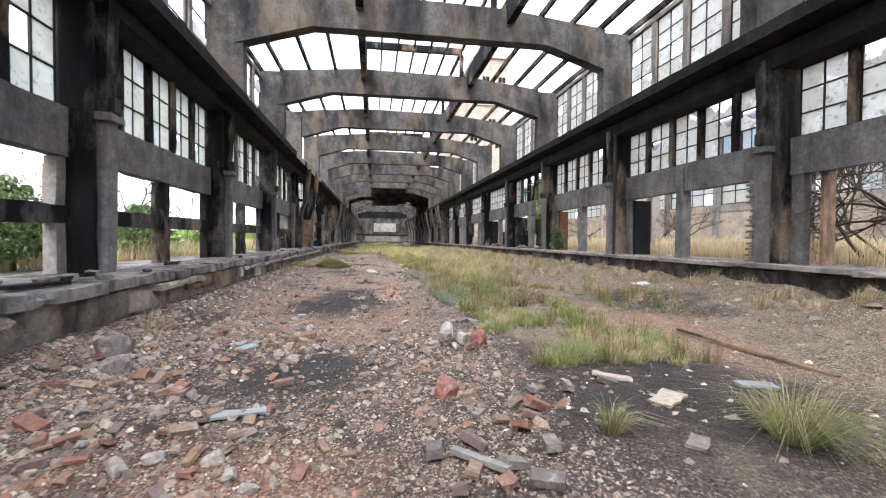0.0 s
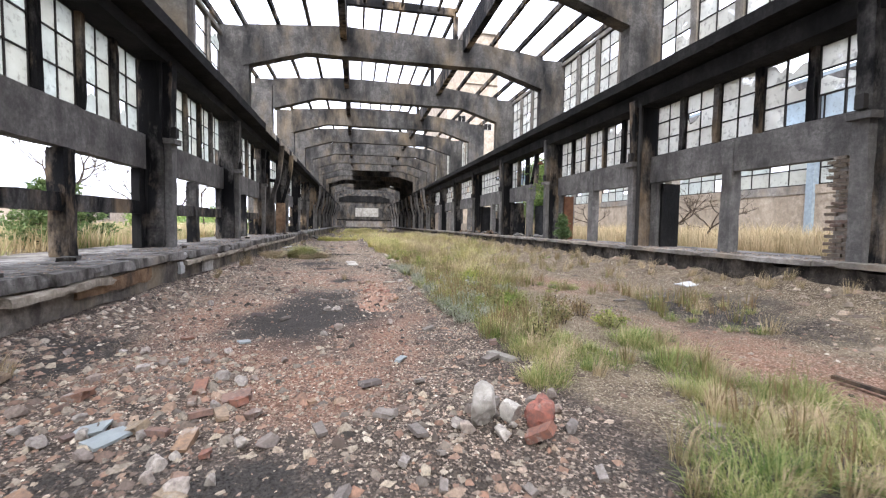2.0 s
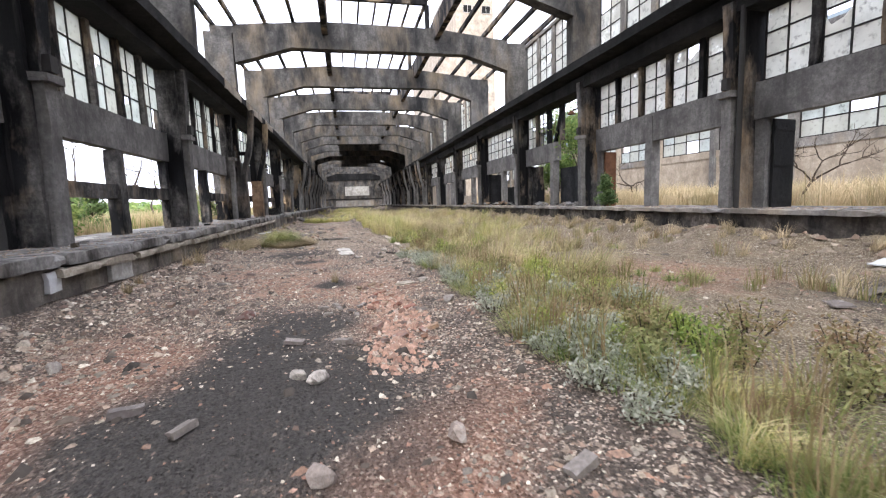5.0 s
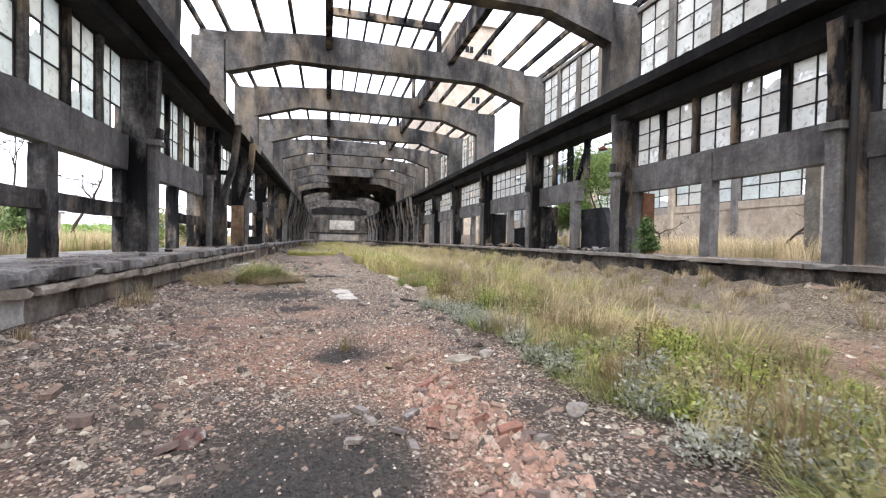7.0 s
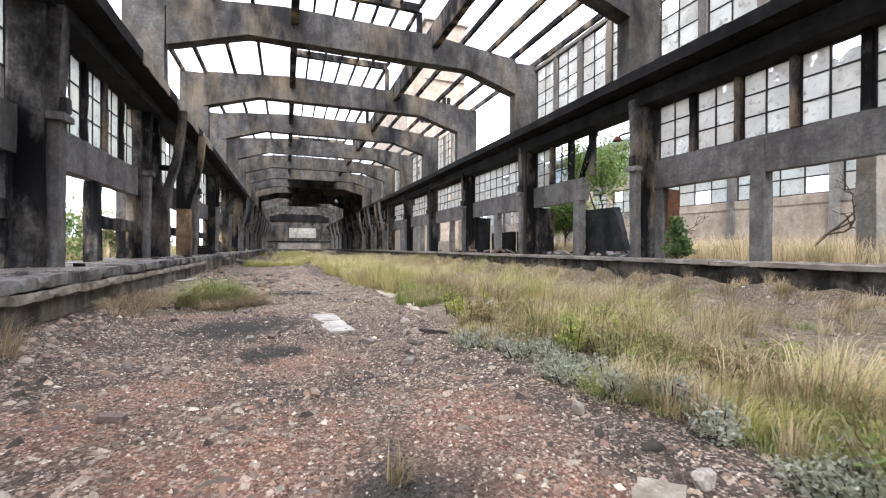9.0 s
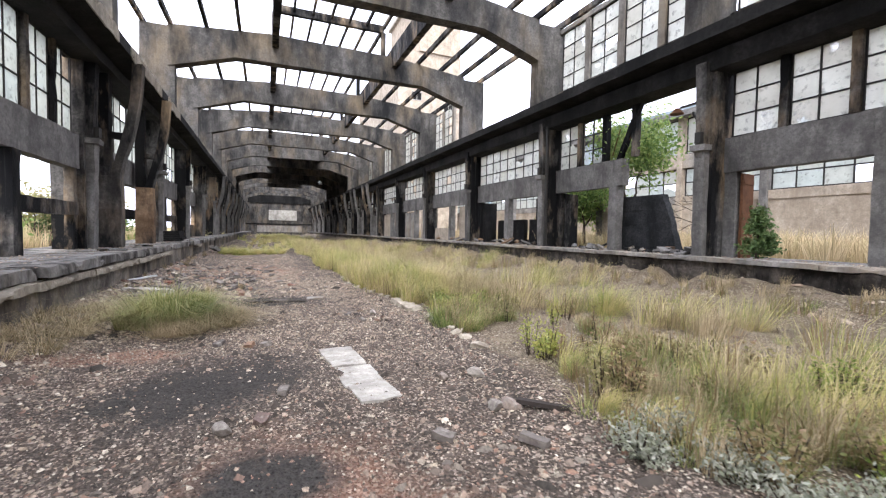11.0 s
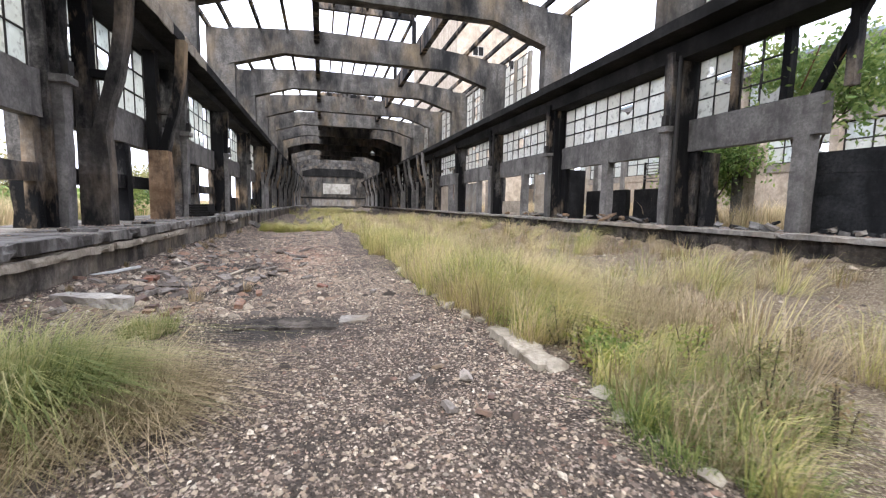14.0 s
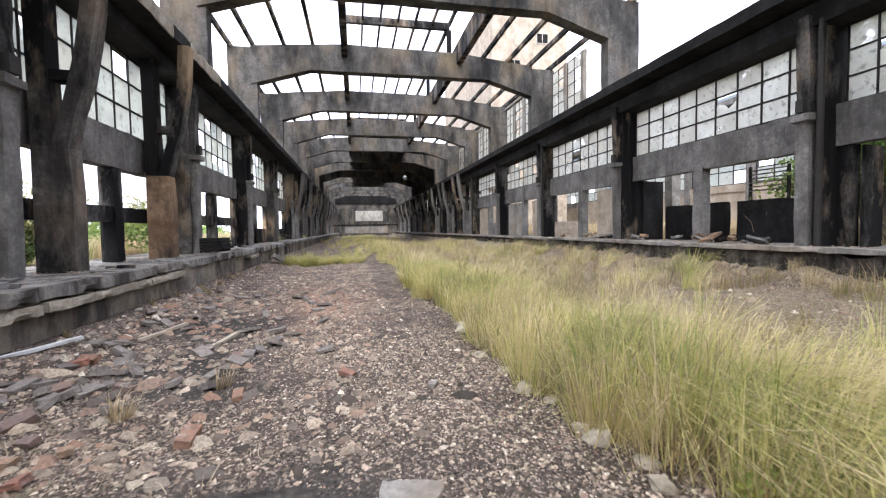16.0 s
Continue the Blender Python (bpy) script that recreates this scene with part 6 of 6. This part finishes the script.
def build_loose():
    r = random.Random(99)
    red, grey = "chipped red-brown brick lying on the cinder", "chipped grey cinder brick lying on the ground"
    stone = "pale broken stone lying on the gravel"
    # heap in the way at the start
    for x, y, size, kind in ((1.89, 4.64, 0.9, "g"), (2.17, 4.72, 0.8, "b"), (2.54, 4.82, 0.85, "b"), (2.63, 4.55, 0.8, "g"), (2.08, 4.36, 0.7, "b"), (2.34, 4.40, 0.75, "g"), (2.24, 4.22, 0.8, "b"), (2.77, 5.16, 0.95, "b"), (2.62, 5.24, 0.6, "b"), (2.66, 4.98, 0.6, "b"), (1.98, 4.22, 0.7, "b"), (2.46, 4.2, 0.8, "g"), (2.42, 4.95, 0.5, "b"), (2.31, 5.5, 0.5, "b"), (2.72, 5.4, 0.55, "g")):
        drop("brick", r.choice(BRICKS if kind == "b" else GREYS), red if kind == "b" else grey, "brick", "loose bricks", x, y, size, r, 30, 0.04)
    for i in range(16):
        drop("brick", r.choice(GREYS), grey, "brick", "loose bricks", r.gauss(2.3, 0.5), r.gauss(6.1, 0.6), r.uniform(0.35, 0.7), r, 25, 0.025)
    for i in range(12):
        drop("stone", r.choice(LUMPS), stone, "stone", "loose stones", r.gauss(2.6, 0.25), r.gauss(7.5, 0.25), r.uniform(0.08, 0.18), r, 25, 0.03)
    drop("stone", lump_mesh(0, M_COPEPALE, 3), "large pale lump of broken masonry", "stone", "loose stones", 2.46, 7.52, 0.36, r, 10, 0.10, 1.6)
    drop("stone", lump_mesh(2, M_COPEPALE, 3), "pale lump of broken masonry", "stone", "loose stones", 2.66, 7.46, 0.22, r, 10, 0.07, 1.3)
    drop("slag_lump", lump_mesh(9, M_SLAG, 3, 0.3), "red porous slag lump", "slag", "", 2.13, 5.63, 0.30, r, 10, 0.06, 1.0)
    drop("slag_lump", lump_mesh(12, M_SLAG, 3, 0.34), "rough red slag lump beside the pale masonry", "slag", "", 2.84, 7.34, 0.27, r, 10, 0.08, 1.4)
    drop("slag_lump", lump_mesh(13, M_DARKSLAG, 3, 0.3), "dark red slag lump on the gravel", "slag", "", 0.27, 13.88, 0.20, r, 10, 0.03, 0.8)
    for x, y, size, kind in ((1.75, 7.68, 0.85, "g"), (1.66, 8.27, 0.8, "g"), (2.92, 8.78, 0.85, "g"), (0.8, 7.85, 0.8, "b"), (0.57, 7.89, 0.75, "b"), (-0.64, 8.43, 1.3, "b"), (1.3, 7.5, 0.6, "g"), (1.95, 7.35, 0.7, "g"), (1.2, 8.0, 0.5, "b"), (0.97, 12.55, 0.75, "g"), (2.1, 8.3, 0.5, "g")):
        drop("brick", r.choice(BRICKS if kind == "b" else GREYS), red if kind == "b" else grey, "brick", "loose bricks", x, y, size, r, 10, 0.03, 0.7)
    drop("brick", BRICKS[1], "upright broken red brick in the heap", "brick", "loose bricks", 2.72, 7.1, 0.9, r, 35, 0.07)
    # rubble field by the platform
    for i in range(46):
        x, y = r.uniform(-1.7, 1.5), r.uniform(3.3, 5.6)
        if r.random() < 1 - 0.8 * patches(x, y)[1]:
            drop("brick", r.choice(BRICKS), "flat broken piece of orange-brown brick on the rubble", "brick", "loose bricks", x, y, r.uniform(0.35, 0.75), r, 22, 0.02, 0.6)
    for i in range(80):
        x, y = r.uniform(-1.9, 0.7), r.uniform(3.8, 8.8)
        drop("brick", r.choice(BRICKS), red, "brick", "loose bricks", x, y, r.uniform(0.35, 0.95), r, 22, 0.025)
    for i in range(110):
        x, y = r.uniform(-1.9, 1.0), r.uniform(3.6, 10)
        drop("stone", r.choice(LUMPS), stone, "stone", "loose stones", x, y, r.uniform(0.06, 0.2), r, 20, 0.02)
    drop("boulder", LUMPS[3], "large grey boulder leaning against the platform", "boulder", "", -1.4, 7.3, 0.66, r, 8, 0.08, 0.75)
    drop("boulder", LUMPS[4], "grey lump of concrete beside the boulder", "boulder", "", -1.1, 6.9, 0.42, r, 8, 0.06)
    # single pieces along the way
    for x, y, kind in ((3.14, 9.36, "b"), (0.08, 11.46, "g"), (0.52, 11.1, "g"), (1.09, 11.7, "s"), (1.25, 11.6, "s"), (1.14, 10.18, "s"), (1.3, 10.45, "s"), (2.02, 10.63, "s"), (1.40, 12.45, "g"), (0.21, 13.81, "b"), (1.22, 13.69, "g"), (1.35, 13.95, "g"), (1.5, 13.75, "g"), (1.62, 14.0, "g"), (1.15, 14.05, "g"), (1.3, 14.15, "g"), (1.55, 13.55, "g"), (2.3, 13.4, "g"),
                       (-0.62, 18.4, "s"), (2.7, 13.67, "s"), (0.58, 19.55, "b"), (0.33, 19.49, "s"), (0.11, 21.83, "g"), (0.44, 21.72, "b"), (0.6, 21.7, "g"), (0.74, 20.08, "g"), (2.25, 19.18, "s"), (2.36, 19.15, "s"), (2.42, 19.86, "s"), (2.1, 19.9, "s"), (1.83, 23.16, "g"), (2.06, 23.36, "b"), (1.95, 22.68, "g"), (2.27, 22.75, "b"), (2.14, 22.55, "b"), (2.2, 23.1, "s"), (1.17, 26.84, "b"), (1.89, 26.45, "g"), (7.16, 22.03, "g"), (2.6, 16.1, "s"), (2.62, 15.2, "s"), (3.5, 15.0, "s"),
                       (0.95, 17.1, "b"), (-0.3, 17.0, "b"), (-0.6, 16.2, "g"), (-0.9, 14.9, "b"), (1.9, 17.8, "g"), (2.2, 18.6, "g"), (1.7, 18.9, "g"), (0.3, 18.3, "s"), (-0.9, 12.5, "s"), (-0.5, 10.3, "b"), (2.5, 10.2, "g")):
        if kind == "s":
            drop("stone", r.choice(LUMPS), stone, "stone", "loose stones", x, y, r.uniform(0.12, 0.2), r, 15, 0.03)
        else:
            drop("brick", r.choice(BRICKS if kind == "b" else GREYS), red if kind == "b" else grey, "brick", "loose bricks", x, y, r.uniform(0.65, 0.95) * (0.6 if 13.3 < y < 14.3 or 22.5 < y < 23.6 else 0.85), r, 14, 0.024)
    drop("brick", BRICKS[0], "yellow firebrick lying on the gravel", "brick", "loose bricks", -0.43, 14.3, 1.0, r, 6, 0.035)
    # brick ridge along the way
    for i in range(26):
        drop("brick", r.choice(BRICKS), red, "brick", "loose bricks", r.gauss(1.95, 0.18), r.uniform(12.2, 15.4), r.uniform(0.3, 0.65), r, 30, 0.02)
    # bricks and flat rubble at the end of the walk
    for i in range(36):
        x, y = r.gauss(-0.7, 0.55), r.gauss(26.9, 0.8)
        drop("brick", r.choice(BRICKS if r.random() < 0.45 else GREYS), red, "brick", "loose bricks", x, y, r.uniform(0.6, 1.0), r, 25, 0.035)
    for i in range(60):
        x, y = r.uniform(-2.0, 1.0), r.uniform(26.8, 33)
        drop("brick", r.choice(GREYS), grey, "brick", "loose bricks", x, y, r.uniform(0.6, 1.2), r, 20, 0.03, 0.6)
    # kerb of pale stones along the grass
    kerbs = [lump_mesh(30 + i, M_KERB) for i in range(4)]
    slab("kerb_stone", "long pale worn kerb stone along the grass", "kerb stone", pose(2.87, 23.55, ground_z(2.87, 23.55) - 0.06, 2, 3, 2), 0.20, 0.95, 0.12, M_KERB, 281, 0.06, 4)
    y = 20.7
    while y < 29:
        x = grass_edge(y) - 0.03 + r.uniform(-0.06, 0.06)
        q = r.random()
        if q < 0.12:
            slab("kerb_stone", "long pale worn kerb stone along the grass", "kerb stone", pose(x, y, ground_z(x, y) - 0.07, r.uniform(-3, 3), r.uniform(-5, 5), r.uniform(-8, 8)), r.uniform(0.12, 0.17), 0.5, 0.11, M_KERB, int(y * 10), 0.05)
            y += 0.5
        elif q < 0.85:
            drop("kerb_stone", r.choice(kerbs), "pale worn kerb stone along the grass", "kerb stone", "kerb stones", x, y, r.uniform(0.15, 0.33), r, 15, 0.0, 0.8)
            y += r.uniform(0.15, 0.35)
        else:
            y += r.uniform(0.15, 0.4)
    # cracked slab in the way
    for i, (x, y, w, d, a) in enumerate(((1.36, 20.93, 0.35, 0.66, 4), (1.41, 20.30, 0.36, 0.54, 2), (1.45, 19.82, 0.34, 0.38, 5))):
        slab("paving_slab", "cracked pale concrete paving slab sunk in the gravel", "paving slab", pose(x, y, ground_z(x, y) - 0.045, 0, 0, a), w, d, 0.06, M_COPEPALE, 260 + i, 0.035, 8)
    slab("paving_slab", "cracked pale paving slab half covered by gravel", "paving slab", pose(2.35, 15.2, ground_z(2.35, 15.2) - 0.035, 0, 2, 40), 0.3, 0.2, 0.05, M_KERB, 270, 0.05)
    slab("stone_block", "long pale stone block lying beside the platform", "stone", pose(-1.5, 26.2, ground_z(-1.5, 26.2) - 0.02, 3, 0, 75), 0.24, 0.85, 0.14, M_COPEPALE, 271, 0.10)
    slab("sleeper_slab", "dark slab lying across the way", "slab", pose(0.85, 24.95, ground_z(0.85, 24.95) - 0.085, 0, 1, -10), 1.0, 0.40, 0.10, M_RUBWALL, 272, 0.11, 10)
    slab("sleeper_slab", "pale end of a slab lying across the way", "slab", pose(1.5, 24.95, ground_z(1.5, 24.95) - 0.065, 0, 0, -16), 0.32, 0.26, 0.08, M_CONC, 273, 0.07, 6)
    slab("loose_plank", "narrow grey board with a notched end", "plank", pose(3.08, 8.85, ground_z(3.08, 8.85), 0, 3, 30), 0.13, 0.36, 0.035, M_PLANK, 274, 0.006)
    # thin boards, pipes and a rail
    for x, y, ln, rz, mat, nm, lab in ((-0.36, 28.5, 1.0, 82, M_WOODPALE, "batten", "pale wooden batten on the rubble"), (-1.25, 29.2, 0.9, 75, M_WOODPALE, "batten", "pale wooden batten on the rubble"), (-2.0, 28.1, 0.8, 60, M_WHITE, "pipe", "white plastic pipe on the rubble"), (6.1, 6.68, 2.15, -86, M_OCHRE, "rail", "rusted steel rail lying in red dust"), (2.55, 19.0, 0.4, 140, M_WOODDARK, "stick", "short charred stick on the gravel"), (2.14, 4.47, 0.42, -48, M_PLANK, "batten", "weathered board among the bricks")):
        bm = box(bmesh.new(), -ln / 2, ln / 2, -0.028, 0.028, 0, 0.035, 0.12, 0.008)
        ob = tagged(part(nm, bm, mat), lab, nm)
        ob.matrix_world = pose(x, y, ground_z(x, y) + 0.02, r.uniform(-3, 3), r.uniform(-3, 3), rz)
    # sheets and shards
    for i, (x, y, w, d, rz, mat, lab, nm) in enumerate(((0.47, 5.48, 0.40, 0.12, 16, M_SHARD, "pale blue-grey glass shard lying on the cinder", "glass_shard"), (3.75, 5.72, 0.34, 0.14, -28, M_WOODPALE, "curved piece of pale roof tile", "tile_shard"), (3.88, 5.12, 0.30, 0.2, 30, M_WOODPALE, "piece of pale board", "board_piece"), (5.05, 5.45, 0.34, 0.18, -20, M_SHARD, "glass shard lying on dark soil", "glass_shard"), (0.2, 10.1, 0.14, 0.11, 30, M_SHARD, "small glass shard on the gravel", "glass_shard"), (-0.05, 7.67, 0.25, 0.18, 50, M_SHARD, "broken greenish glass on brick rubble", "glass_shard"), (-0.22, 7.8, 0.2, 0.16, 10, M_SHARD, "broken greenish glass on brick rubble", "glass_shard"), (3.57, 4.4, 0.2, 0.12, 40, M_STONE, "grey stone slab", "stone_slab"), (9.0, 13.0, 0.5, 0.35, 10, M_WHITE, "white board lying by the platform", "board_piece"), (2.0, 9.0, 0.16, 0.09, 60, M_SHARD, "small glass shard on the gravel", "glass_shard"), (7.6, 12.3, 0.6, 0.2, 5, M_PLAT, "flat stone lying on bare soil", "stone_slab"), (6.6, 12.0, 0.4, 0.2, 50, M_GREYBRICK, "flat stone lying on bare soil", "stone_slab"))):
        slab(nm, lab, nm.replace("_", " "), pose(x, y, ground_z(x, y) + 0.015, r.uniform(-5, 5), r.uniform(-5, 5), rz), w, d, 0.02, mat, 300 + i, 0.05)


M_KERB = concrete("worn_kerb_stone", (0.42, 0.37, 0.30), (0.58, 0.52, 0.43), (0.20, 0.17, 0.13), 0.46, 0.66, streak=0.0, big=4.0)
M_COPEPALE = concrete("pale_worn_stone", (0.44, 0.41, 0.37), (0.58, 0.55, 0.50), (0.26, 0.235, 0.21), 0.52, 0.72, streak=0.0, big=3.0)
M_WOODPALE = plain("weathered_pale_wood", (0.50, 0.43, 0.34), 0.85, 0, 0.4, 20)
M_PLANK = plain("grey_weathered_board", (0.30, 0.28, 0.25), 0.85, 0, 0.4, 20)
M_WOODDARK = plain("charred_wood", (0.06, 0.05, 0.045), 0.9, 0, 0.4, 20)
build_loose()
